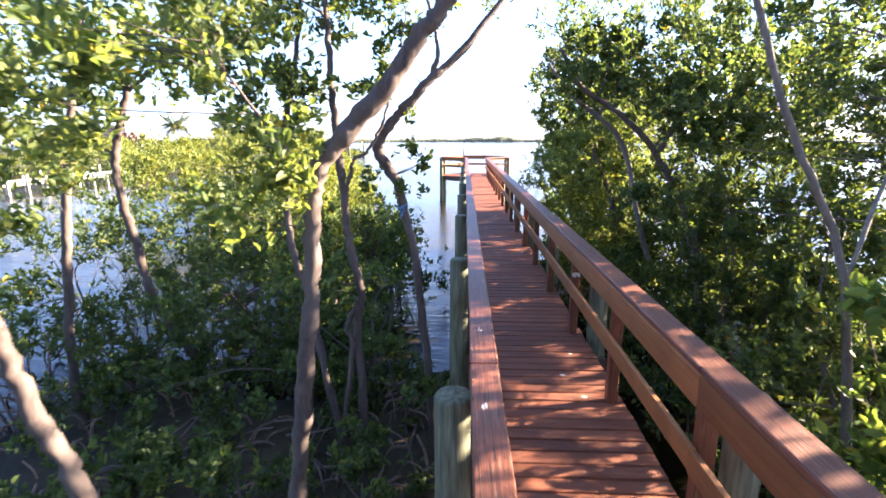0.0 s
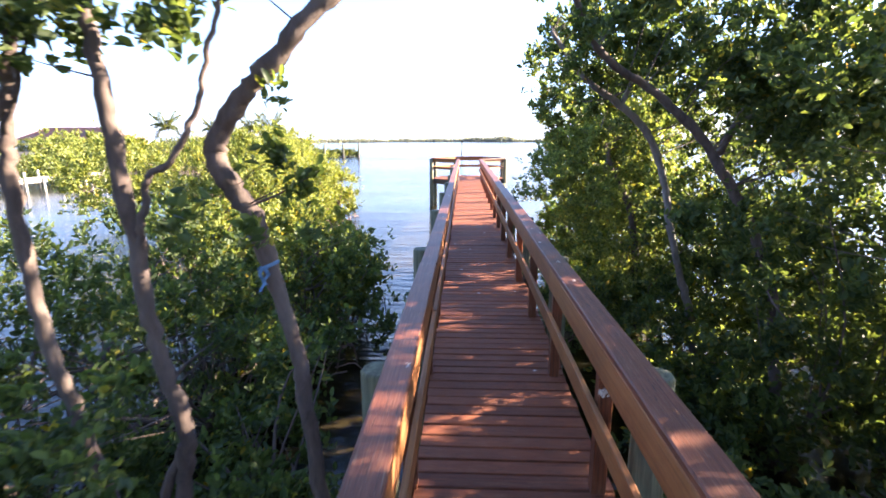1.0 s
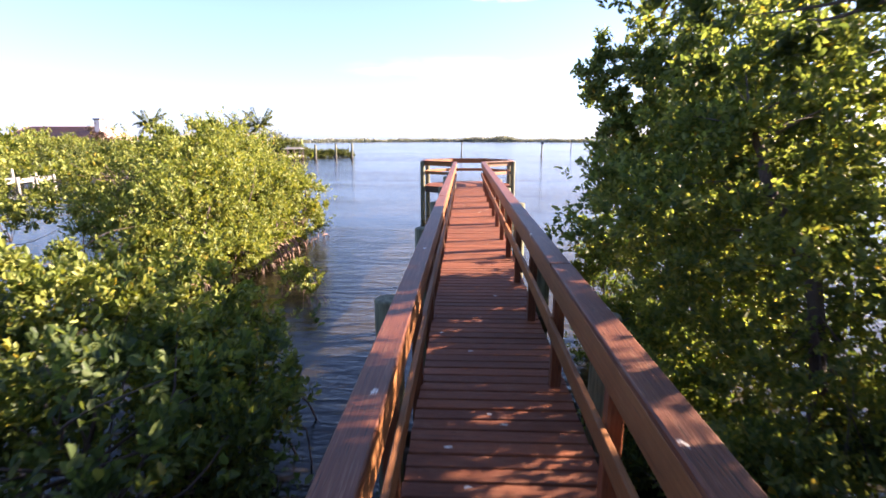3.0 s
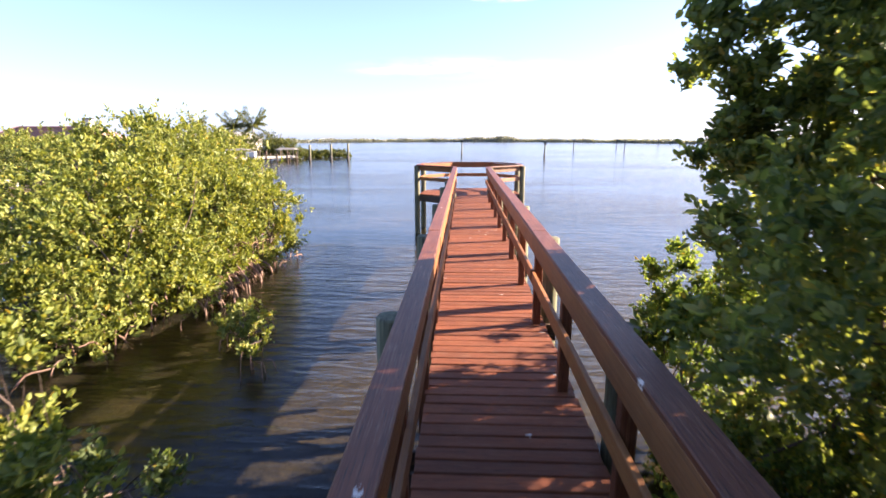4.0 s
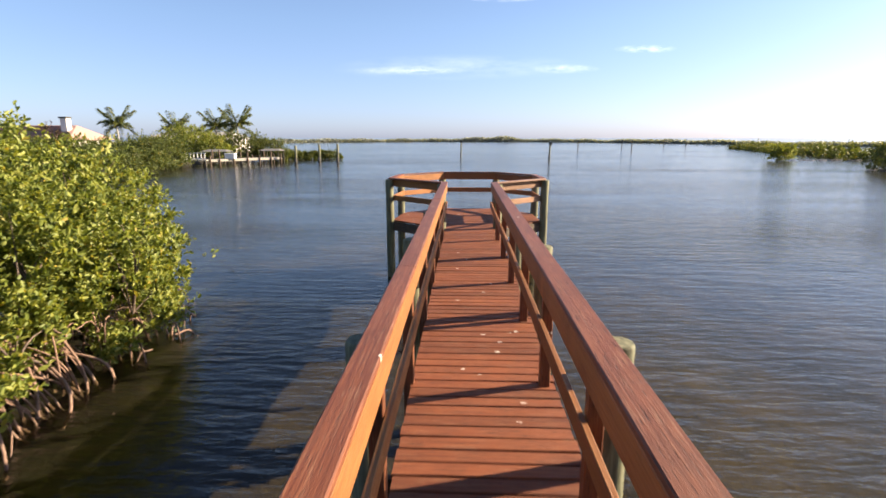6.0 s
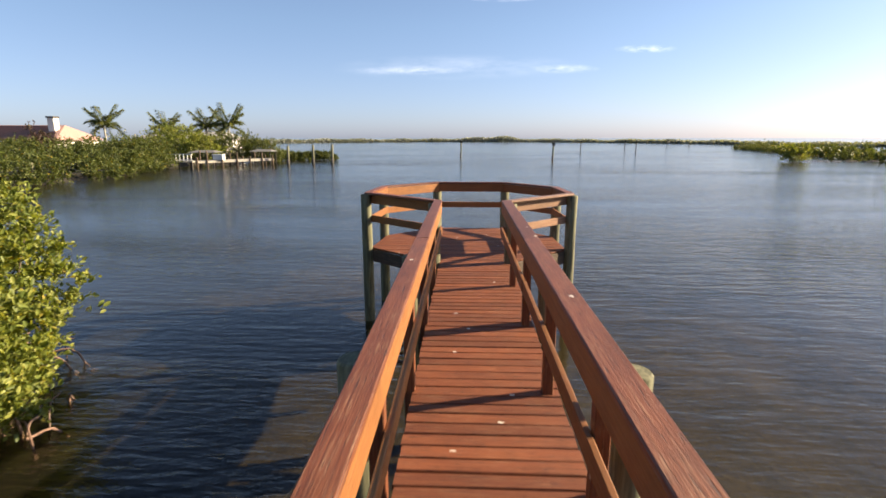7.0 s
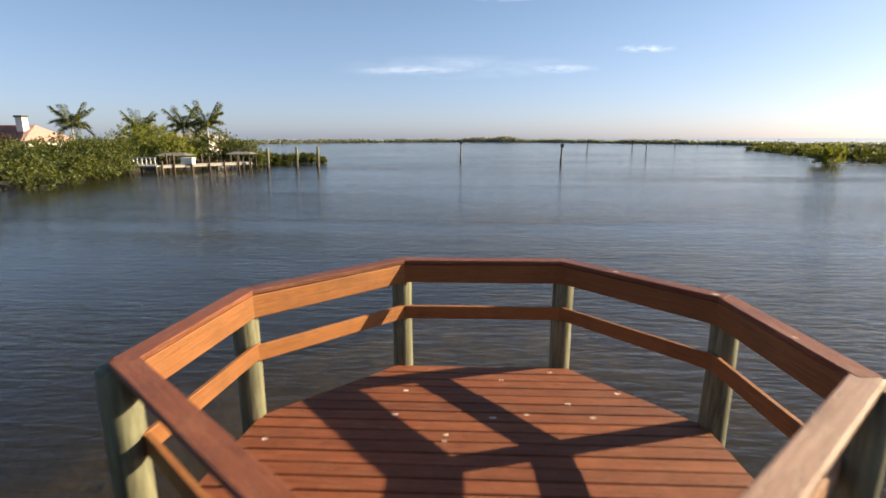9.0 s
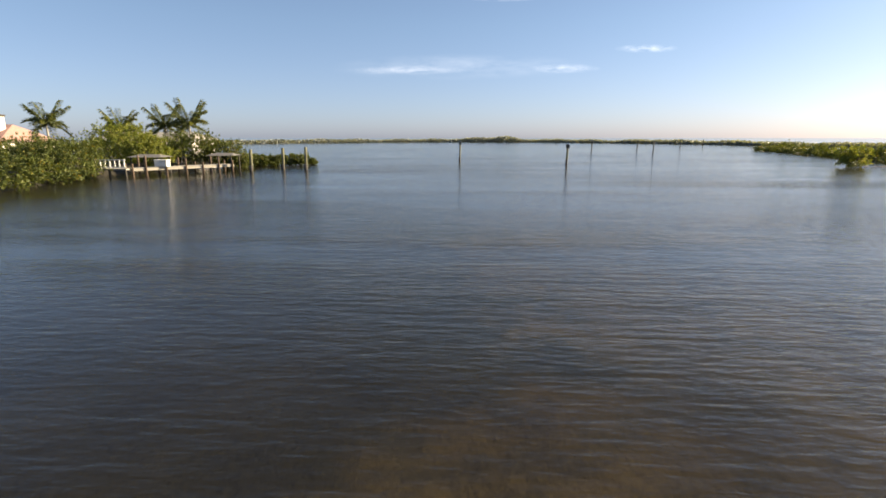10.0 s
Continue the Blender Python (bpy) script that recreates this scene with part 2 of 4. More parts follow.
def tube_into(bm, pts, radii, sides=8, cap=True, wobble=0.0, rng=random):
    """A tapered tube along points, added to bm."""
    pts = [Vector(p) for p in pts]
    rings = []
    side = Vector((1, 0, 0))
    for i, p in enumerate(pts):
        d = (pts[min(i + 1, len(pts) - 1)] - pts[max(i - 1, 0)]).normalized()
        u = side - d * side.dot(d)
        if u.length < 0.1:
            u = Vector((0, 1, 0)) - d * d.y
        u.normalize()
        side = u
        w = d.cross(u)
        ring = []
        for k in range(sides):
            a = 2 * math.pi * k / sides
            r = radii[i] * (1 + wobble * rng.uniform(-1, 1))
            ring.append(bm.verts.new(p + (u * math.cos(a) + w * math.sin(a)) * r))
        rings.append(ring)
    for a, b in zip(rings, rings[1:]):
        for k in range(sides):
            f = bm.faces.new((a[k], a[(k + 1) % sides], b[(k + 1) % sides], b[k]))
            f.smooth = True
    if cap:
        bm.faces.new(rings[0][::-1])
        bm.faces.new(rings[-1])


def bend(pts, steps=4):
    """Catmull-Rom through the points."""
    P = [Vector(p) for p in pts]
    P = [P[0] * 2 - P[1]] + P + [P[-1] * 2 - P[-2]]
    out = []
    for i in range(1, len(P) - 2):
        a, b, c, d = P[i - 1:i + 3]
        for k in range(steps):
            t = k / steps
            out.append(0.5 * ((2 * b) + (c - a) * t + (2 * a - 5 * b + 4 * c - d) * t * t + (3 * b - a - 3 * c + d) * t ** 3))
    out.append(P[-2])
    return out


def leaf_mesh(name, pos, direc, normal, length, width, fold=0.25):
    """One mesh of many folded leaves: a base, four edge points and a tip each."""
    n = len(pos)
    d = direc / np.linalg.norm(direc, axis=1, keepdims=True)
    s = np.cross(d, normal)
    s /= np.linalg.norm(s, axis=1, keepdims=True) + 1e-9
    u = np.cross(s, d)
    L, W = length[:, None], width[:, None]
    v = np.empty((n, 6, 3))
    v[:, 0] = pos
    v[:, 1] = pos + d * L * 0.35 + s * W * 0.5 + u * W * fold
    v[:, 2] = pos + d * L * 0.75 + s * W * 0.42 + u * W * fold - u * L * 0.04
    v[:, 3] = pos + d * L - u * L * 0.1
    v[:, 4] = pos + d * L * 0.75 - s * W * 0.42 + u * W * fold - u * L * 0.04
    v[:, 5] = pos + d * L * 0.35 - s * W * 0.5 + u * W * fold
    me = bpy.data.meshes.new(name)
    me.vertices.add(n * 6)
    me.vertices.foreach_set("co", v.ravel())
    idx = (np.arange(n)[:, None] * 6 + np.array([0, 1, 2, 3, 0, 3, 4, 5])[None]).ravel()
    me.loops.add(n * 8)
    me.loops.foreach_set("vertex_index", idx)
    me.polygons.add(n * 2)
    me.polygons.foreach_set("loop_start", np.arange(n * 2) * 4)
    me.update(calc_edges=True)
    return me


def blob_tips(rs, blobs, count, inner=0.5, clump=0.3, per_clump=26):
    """Twig tips gathered in clumps over lumpy ellipsoids: places and outward ways, shared out by the ellipsoids' surface."""
    weight = np.array([(b[3] * b[4] * b[5]) ** (2 / 3) for b in blobs])
    share = np.maximum(6, (count * weight / weight.sum()).astype(int))
    P, D = [], []
    for (cx, cy, cz, rx, ry, rz), k in zip(blobs, share):
        m = max(3, k // per_clump)
        d = rs.normal(size=(m, 3))
        d /= np.linalg.norm(d, axis=1, keepdims=True)
        ph = rs.uniform(0, 6.28, 6)
        lump = (np.sin(4.1 * d[:, 0] + ph[0]) * np.sin(3.7 * d[:, 1] + ph[1]) + np.sin(5.3 * d[:, 2] + ph[2]) * np.sin(6.1 * d[:, 0] + ph[3])
                + 0.7 * np.sin(9.0 * d[:, 1] + ph[4]) * np.sin(8.3 * d[:, 2] + ph[5]))
        r = (inner + (1 - inner) * rs.uniform(0, 1, m) ** 0.6) * (1 + 0.14 * lump) * (1 + 0.06 * rs.normal(size=m))
        c = np.array((cx, cy, cz)) + d * r[:, None] * np.array((rx, ry, rz))
        size = clump * (rx * ry * rz) ** (1 / 3) * rs.uniform(0.55, 1.15, m)
        pick = rs.randint(0, m, k)
        e = rs.normal(size=(k, 3))
        e /= np.linalg.norm(e, axis=1, keepdims=True)
        e[:, 2] *= 0.75
        P.append(c[pick] + e * (size[pick] * np.abs(0.3 + 0.5 * rs.normal(size=k)))[:, None])
        D.append(0.55 * d[pick] + 0.7 * e)
    return np.concatenate(P), np.concatenate(D)


def rosettes(rs, tips, ways, per, size, floor=-1.55, up=0.55):
    """Leaves set round twig tips."""
    n = len(tips)
    tw = ways * 0.7 + np.array((0, 0, up)) + 0.45 * rs.normal(size=(n, 3))
    tw /= np.linalg.norm(tw, axis=1, keepdims=True)
    tips, tw = np.repeat(tips, per, 0), np.repeat(tw, per, 0)
    m = len(tips)
    back = rs.uniform(0, 1, m)
    rnd = rs.normal(size=(m, 3))
    rnd -= tw * (rnd * tw).sum(1, keepdims=True)
    rnd /= np.linalg.norm(rnd, axis=1, keepdims=True)
    pos = tips - tw * (back * size * 2.2)[:, None] + 0.25 * size * rs.normal(size=(m, 3))
    spread = 0.35 + 1.1 * back
    d = tw + rnd * spread[:, None]
    nor = tw * 1.0 - rnd * 0.4 + 0.3 * rs.normal(size=(m, 3))
    keep = pos[:, 2] > floor
    L = size * rs.uniform(0.65, 1.2, m)
    return pos[keep], d[keep], nor[keep], L[keep], (L * rs.uniform(0.42, 0.58, m))[keep]


def limbs_bm(rng, stems, tips, count, r0=0.03, sides=5):
    """Thin crooked limbs from points on the stems to chosen tips."""
    bm = bmesh.new()
    pts = [Vector(p) for s in stems for p in s]
    for i in range(count):
        tip = Vector(tips[rng.randrange(len(tips))])
        near = sorted(pts, key=lambda p: (p - tip).length + max(0, p.z - tip.z) * 2)[rng.randrange(min(3, len(pts)))]
        mid = near.lerp(tip, 0.5) + Vector((rng.uniform(-1, 1), rng.uniform(-1, 1), rng.uniform(-0.6, 0.9))) * 0.16 * (tip - near).length
        path = bend([near, mid, tip], 3)
        r = r0 * rng.uniform(0.5, 1.2)
        tube_into(bm, path, [r * (1 - 0.8 * k / (len(path) - 1)) for k in range(len(path))], sides, False)
    return bm


def mangrove(name, label, base, stems, blobs, tips_n, per=9, leaf=0.085, seed=0, limb_n=60, roots=0, mat=None, r0=0.03,
             category="mangrove", inner=0.5, up=0.55, group="", floor=WATER_Z + 0.08, bark_mat=None, edge_roots=None):
    """A mangrove: bent stems, limbs, prop roots and a crown of leaf rosettes. stems: lists of (x, y, z, radius) in the world."""
    rs, rng = np.random.RandomState(seed), random.Random(seed)
    ob = thing(name, base, label, category, group)
    back = Matrix.Translation(-Vector(base))
    lines = []
    for s in stems:
        path = [q + Vector((rng.uniform(-1, 1), rng.uniform(-1, 1), 0)) * 0.012 for q in bend([p[:3] for p in s], 7)]
        rad = np.interp(np.linspace(0, len(s) - 1, len(path)), range(len(s)), [p[3] for p in s])
        bm = bmesh.new()
        tube_into(bm, path, [q * rng.uniform(0.9, 1.12) for q in rad], 12, True, 0.1, rng)
        bm.transform(back)
        part("trunk", bm, bark_mat or M_BARK, ob)
        lines.append(path[len(path) // 4:])
    tips, ways = blob_tips(rs, blobs, tips_n, inner, *((0.36, 13) if leaf < 0.2 and tips_n > 700 else (0.42, 9) if leaf > 0.2 else (0.5, 5)))
    ok = tips[:, 2] > floor
    tips, ways = tips[ok], ways[ok]
    if not lines:
        lines = [[Vector(base) + Vector((rng.uniform(-1, 1) * b[3] * 0.35, rng.uniform(-1, 1) * b[4] * 0.35, 0.3 + 0.4 * b[5] * k)) * 1.0
                  + Vector((b[0] - base[0], b[1] - base[1], 0)) for k in range(3)] for b in blobs]
    if limb_n:
        for _ in range(min(8, limb_n // 6)):
            bm = limbs_bm(rng, lines, tips, 1, r0 * 1.3, 7)
            bm.transform(back)
            part("limb", bm, M_BARK, ob)
        bm = limbs_bm(rng, lines, tips, limb_n, r0 * 0.7)
        bm.transform(back)
        tagged(part("branchwork", bm, M_BARK, ob), kind="stuff")
    whole = None
    for i in range(roots):
        bm = bmesh.new() if i < 40 or whole is None else whole
        b = rng.choice([q for q in blobs if q[2] - q[5] < WATER_Z + 0.35] or blobs)
        a = rng.uniform(0, 6.28)
        c = Vector((b[0] + rng.uniform(-0.68, 0.68) * b[3], b[1] + rng.uniform(-0.68, 0.68) * b[4], min(-0.6, max(-1.1, b[2] - 0.55 * b[5])) + rng.uniform(-0.35, -0.05)))
        out = Vector((math.cos(a), math.sin(a), 0)) * rng.uniform(0.25, 0.8) * (1.0 if roots > 20 else 0.4)
        path = bend([c, c + out * 0.6 + Vector((0, 0, -0.1)), Vector((c.x + out.x, c.y + out.y, -2.6))], 4)
        tube_into(bm, [p - Vector(base) for p in path], [(0.019 if roots > 20 else 0.011) * rng.uniform(0.5, 1.1)] * len(path), 5, False)
        if i < 40:
            part("prop_root", bm, M_ROOT, ob)
        else:
            whole = bm
    for i in range(edge_roots[2] if edge_roots else 0):
        (ax, ay), (bx, by), count = edge_roots
        t = (i + rng.uniform(0, 1)) / count
        foot = Vector((ax + (bx - ax) * t + rng.uniform(-0.6, 0.15), ay + (by - ay) * t + rng.uniform(-0.2, 0.2), WATER_Z - 0.5))
        top = foot + Vector((-rng.uniform(0.5, 1.5), rng.uniform(-0.5, 1.1), rng.uniform(0.95, 1.5)))
        arch = foot.lerp(top, 0.42) + Vector((rng.uniform(0.05, 0.3), rng.uniform(-0.15, 0.15), rng.uniform(0.1, 0.35)))
        bm = bmesh.new()
        r = rng.uniform(0.009, 0.025)
        tube_into(bm, [p - Vector(base) for p in bend([top, arch, foot], 5)], [r] * 11, 6, False)
        part("prop_root", bm, M_ROOT, ob)
    if whole:
        tagged(part("rootwork", whole, M_ROOT, ob), kind="stuff")
    pos, d, nor, L, W = rosettes(rs, tips, ways, per, leaf, floor, up)
    crown = leaf_mesh("crown", pos - np.array(base), d, nor, L, W)
    part_of("crown", crown, mat or M_LEAF, ob)
    return ob


# ---------- ground, water ----------
def smooth(a, b, x):
    t = np.clip((x - a) / (b - a), 0, 1)
    return t * t * (3 - 2 * t)


def land(x, y):
    """Height of mud, banks and bay floor."""
    z = -2.45 - 0.95 * smooth(27, 40, y) - 3.5 * smooth(45, 160, y)
    z = np.maximum(z, -2.45 + 0.36 * smooth(-7.5, -4.5, x) * smooth(5.5, 2.5, x) * smooth(33.0, 27.0, y))
    near = np.maximum(smooth(-5.2, -3.6, x) * smooth(12.5, 9.5, y), smooth(1.0, 2.2, x) * smooth(12, 8, x) * smooth(19.0, 16.5, y + 0.6 * np.sin(x)))
    near = near * (x < 20)
    z = np.maximum(z, -2.45 + 0.46 * near)
    mud = smooth(9.6, 7.4, y + 0.5 * np.sin(1.3 * x)) * smooth(-8.5, -6.0, x) * (x < 0.5)
    z = np.maximum(z, -2.45 + (0.66 + 0.05 * np.sin(2.3 * x) * np.sin(1.9 * y)) * mud)
    lb = np.exp(-(((x + 9.5) / 3.6) ** 2 + ((y - 24) / 6.5) ** 2) ** 2)
    z = np.maximum(z, -2.5 + 0.58 * lb)
    edge = y + 1.3 * np.sin(0.35 * x) + 0.5 * np.sin(1.1 * x)
    z = np.maximum(z, -2.6 + 2.0 * smooth(2.5, -9, edge))
    z = np.maximum(z, -4.0 + 2.9 * smooth(33, 40, -x) * smooth(20, 30, y) * smooth(142, 130, y))
    z = np.maximum(z, -4.0 + 2.6 * smooth(31, 36, -x) * smooth(46, 54, y) * smooth(79, 73, y))
    z = np.maximum(z, -4.0 + 2.6 * smooth(31, 36, -x) * smooth(90, 96, y) * smooth(142, 130, y))
    spit = np.exp(-(((x + 27) / 6.5) ** 2 + ((y - 105 - 0.6 * (x + 27)) / 3.5) ** 2) ** 2)
    z = np.maximum(z, -3.5 + 1.55 * spit)
    z = np.maximum(z, -3.2 + 1.5 * np.exp(-(((x - 51) / 2.0) ** 2 + ((y - 103) / 1.5) ** 2)))
    z = np.maximum(z, -4.0 + 2.2 * np.exp(-((x - 66 - 0.295 * (y - 104)) / 4.5) ** 4) * smooth(96, 102, y) * smooth(200, 193, y))
    z = np.maximum(z, -4.0 + 2.3 * np.exp(-(((x - 49) / 5.0) ** 2 + ((y - 79) / 4.0) ** 2) ** 2))
    far = np.hypot(x, y - 20)
    z = np.maximum(z, -6.0 + 4.4 * np.exp(-((far - bay_radius(x, y) - 7) / 9.0) ** 4) * (y > 60))
    return z + 0.35


def bay_radius(x, y):
    """Distance of the bay's far shore, nearer to the sides."""
    a = np.arctan2(x, np.maximum(y - 20, 1.0))
    return np.maximum(430 - 420 * np.abs(a) ** 1.6, 270)


def ground_sheet():
    xs = np.concatenate([-np.geomspace(3500, 45, 26), np.linspace(-40, -16, 25), np.linspace(-15.5, 12, 84), np.linspace(13, 45, 26), np.geomspace(48, 3500, 40)])
    ys = np.concatenate([-np.geomspace(3000, 14, 16), np.linspace(-12, 44, 150), np.linspace(45, 120, 76), np.geomspace(123, 4000, 50)])
    X, Y = np.meshgrid(xs, ys)
    rs = np.random.RandomState(3)
    Z = land(X, Y)
    Z = Z + 0.04 * np.sin(1.7 * X + 0.6 * Y) * np.sin(1.3 * Y - 0.4 * X) + 0.02 * np.sin(4.1 * X) * np.sin(3.7 * Y) + rs.uniform(-0.012, 0.012, X.shape)
    n, m = X.shape
    me = bpy.data.meshes.new("ground")
    v = np.stack([X, Y, Z], -1).reshape(-1, 3)
    me.vertices.add(len(v))
    me.vertices.foreach_set("co", v.ravel())
    i = (np.arange(n - 1)[:, None] * m + np.arange(m - 1)[None]).ravel()
    quads = np.stack([i, i + 1, i + m + 1, i + m], -1)
    me.loops.add(quads.size)
    me.loops.foreach_set("vertex_index", quads.ravel())
    me.polygons.add(len(quads))
    me.polygons.foreach_set("loop_start", np.arange(len(quads)) * 4)
    me.update(calc_edges=True)
    for p in me.polygons:
        p.use_smooth = True
    ob = part_of("ground", me, M_GROUND)
    tagged(ob, "brown mud and sand bay floor rising to muddy banks", "ground", kind="structure")


ground_sheet()
bm = bmesh.new()
bmesh.ops.create_grid(bm, x_segments=1, y_segments=1, size=4000)
bmesh.ops.translate(bm, verts=bm.verts, vec=(0, 0, WATER_Z))
water = part("water", bm, M_WATER)
water.visible_shadow = False
tagged(water, "calm shallow blue bay water with small ripples", "water", kind="structure")

# ---------- pier ----------
BOARD = 0.146
pier = thing("pier", (0, 14, 0), "long red-stained timber pier with railings on round piles", "pier")
PIER_INV = Matrix.Translation((0, -14, 0))


def at_pier(x, y, z, rz=0.0, rx=0.0, ry=0.0):
    return PIER_INV @ pose(x, y, z, rx, ry, rz)


rng = random.Random(11)
RAIL_L, RAIL_R = -0.65, 0.525
CAP_Z = 1.095


def rail_run(parent, inv, a, b, inside, cap_w=0.145, ends=(0.0, 0.0), mid=True, cap_dz=0.0, mats=None):
    """Cap, fascia and mid rail between two plan points; inside: +1 when the inner face is to the left of a-b."""
    a, b = Vector((*a, 0)), Vector((*b, 0))
    d = (b - a).normalized()
    a, b = a - d * ends[0], b + d * ends[1]
    L = (b - a).length
    rz = math.degrees(math.atan2(d.y, d.x))
    nrm = Vector((-d.y, d.x, 0)) * inside
    c = (a + b) / 2
    r = random.Random(int(1000 * (c.x + 7 * c.y)))

    def piece(name, depth, height, off, z, bevel):
        me = mesh_of(name, beam_bm(L - 0.004, depth, height, bevel, r))
        jog = 0.012 if name == "mid_rail" else 0.004
        q = c + nrm * (off + r.uniform(-jog, jog))
        z += r.uniform(-jog, jog)
        part_of(name, me, (mats or (M_RAIL, M_FASCIA))[name != "rail_cap"], parent, "", inv @ pose(q.x, q.y, z, 0, 0, rz))

    piece("rail_cap", cap_w, 0.04, 0.0, CAP_Z + cap_dz, 0.007)
    piece("rail_fascia", 0.038, 0.185, cap_w / 2 - 0.025, 0.98 + cap_dz, 0.005)
    if mid:
        piece("mid_rail", 0.038, 0.135, cap_w / 2 - 0.025, 0.58, 0.005)


POSTS_Y = [-4.8 + 1.6 * k for k in range(22)]
STOPS = [-6.0, -1.6, 3.2, 8.0, 12.8, 17.6, 22.3, 26.9, 30.25]
for a, b in zip(STOPS, STOPS[1:]):
    rail_run(pier, PIER_INV, (RAIL_L, a), (RAIL_L, b), -1)
    rail_run(pier, PIER_INV, (RAIL_R, a), (RAIL_R, b), 1, cap_w=0.17)

post_me = mesh_of("rail_post", beam_bm(1.5, 0.09, 0.09, 0.006))
for y in POSTS_Y:
    for x in (RAIL_L - 0.012, RAIL_R + 0.012):
        part_of("rail_post", post_me, M_RAIL, pier, "", at_pier(x, y + 0.05, 0.325, 0, 0, -90))


def pile_mesh(height, radius, seed):
    r = random.Random(seed)
    bm = bmesh.new()
    k = 7
    tube_into(bm, [(r.uniform(-0.006, 0.006), r.uniform(-0.006, 0.006), -height * (1 - i / k)) for i in range(k)] + [(0, 0, -0.02), (0, 0, 0.0)],
              [radius * r.uniform(0.97, 1.03) for i in range(k)] + [radius, radius * 0.88], 14, True, 0.02, r)
    return mesh_of("pile", bm)


PILES = [pile_mesh(4.2, 0.105, s) for s in range(4)]
for i in range(11):
    y = 0.33 + 3.0 * i
    if y > 29:
        break
    for j, x in enumerate((-0.81, 0.79)):
        top = (0.95, 0.87)[j] + 0.03 * math.sin(5.1 * i + 2.7 * j)
        top -= 0.14 if i == 9 else 0.0
        part_of("round_post", PILES[(i + j) % 4], M_PILE, pier, "weathered round pile", at_pier(x, y + (-0.1, 0.0)[j], top, rng.uniform(0, 360)))
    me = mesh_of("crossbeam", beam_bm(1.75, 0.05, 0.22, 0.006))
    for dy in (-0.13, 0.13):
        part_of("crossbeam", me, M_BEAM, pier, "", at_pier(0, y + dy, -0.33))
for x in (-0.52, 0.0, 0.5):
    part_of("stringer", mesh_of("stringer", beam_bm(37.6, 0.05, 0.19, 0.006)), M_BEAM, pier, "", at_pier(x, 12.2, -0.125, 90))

# ---------- platform at the pier's end ----------
platform = thing("pier_platform", (0, 32, 0), "eight-sided red-stained viewing platform with railings", "platform")
PLAT_INV = Matrix.Translation((0, -32, 0))
RING = [(-0.645, 30.22), (-2.1, 31.45), (-1.97, 32.74), (-0.84, 33.84), (0.78, 33.85), (1.8, 32.74), (1.86, 31.42), (0.54, 30.22)]
for i, (a, b) in enumerate(zip(RING, RING[1:])):
    rail_run(platform, PLAT_INV, a, b, -1, ends=(0.02, 0.02), mats=(M_GREYED, M_BARE) if i == 6 else None)
for i, (x, y) in enumerate(RING[1:-1]):
    out = (Vector((x, y)) - Vector((-0.04, 32.0))).normalized()
    part_of("round_post", PILES[i % 4], M_PILE, platform, "weathered round pile", PLAT_INV @ pose(x + out.x * 0.045, y + out.y * 0.045, 1.072, 0, 0, 50 * i))
for x in (RAIL_L - 0.07, RAIL_R + 0.09):
    part_of("round_post", PILES[1], M_PILE, platform, "weathered round pile", PLAT_INV @ pose(x, 30.28, 1.05))


def ring_span(y, pts):
    xs = []
    for (x0, y0), (x1, y1) in zip(pts, pts[1:] + pts[:1]):
        if (y0 - y) * (y1 - y) < 0:
            xs.append(x0 + (x1 - x0) * (y - y0) / (y1 - y0))
    return (min(xs), max(xs)) if len(xs) >= 2 else None


DECK_RING = [(x * 0.985, 32.0 + (y - 32.0) * 0.985) for x, y in RING]
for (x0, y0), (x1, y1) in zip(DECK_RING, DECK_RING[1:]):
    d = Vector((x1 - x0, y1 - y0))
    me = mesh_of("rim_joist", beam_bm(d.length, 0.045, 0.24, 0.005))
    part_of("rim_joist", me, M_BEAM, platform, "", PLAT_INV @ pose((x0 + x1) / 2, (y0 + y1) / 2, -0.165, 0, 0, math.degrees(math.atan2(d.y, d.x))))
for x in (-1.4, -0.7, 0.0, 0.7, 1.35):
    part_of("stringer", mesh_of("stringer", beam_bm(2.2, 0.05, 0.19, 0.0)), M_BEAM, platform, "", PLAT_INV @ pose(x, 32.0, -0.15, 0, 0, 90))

# deck boards
board_mes = [mesh_of("deck_board", beam_bm(1.275, BOARD - 0.014, 0.036, 0.006, rng)) for _ in range(6)]
y = -5.9
while y < 30.2:
    part_of("deck_board", board_mes[rng.randrange(6)], M_DECK, pier, "", at_pier(rng.uniform(-0.008, 0.008), y, -0.018 + rng.uniform(-0.003, 0.003), rng.uniform(-0.28, 0.28), rng.uniform(-0.8, 0.8)))
    y += BOARD
while y < 33.8:
    h = BOARD / 2 - 0.007
    lo, hi, mid = ring_span(y - h, DECK_RING), ring_span(y + h, DECK_RING), ring_span(y, DECK_RING)
    if mid:
        lo, hi = lo or mid, hi or mid
        bm = bmesh.new()
        v = [[bm.verts.new((x, yy, z)) for x, yy in ((lo[0], -h), (lo[1], -h), (hi[1], h), (hi[0], h))] for z in (-0.018, 0.018)]
        bm.faces.new(v[0][::-1]), bm.faces.new(v[1])
        for k in range(4):
            bm.faces.new((v[0][k], v[0][(k + 1) % 4], v[1][(k + 1) % 4], v[1][k]))
        bmesh.ops.bevel(bm, geom=[e for e in bm.edges if abs(e.verts[0].co.z - e.verts[1].co.z) < 1e-4], offset=0.004, segments=1, affect="EDGES")
        part_of("deck_board", mesh_of("deck_board", bm), M_DECK, platform, "", PLAT_INV @ pose(0, y, -0.018 + rng.uniform(-0.002, 0.002)))
    y += BOARD

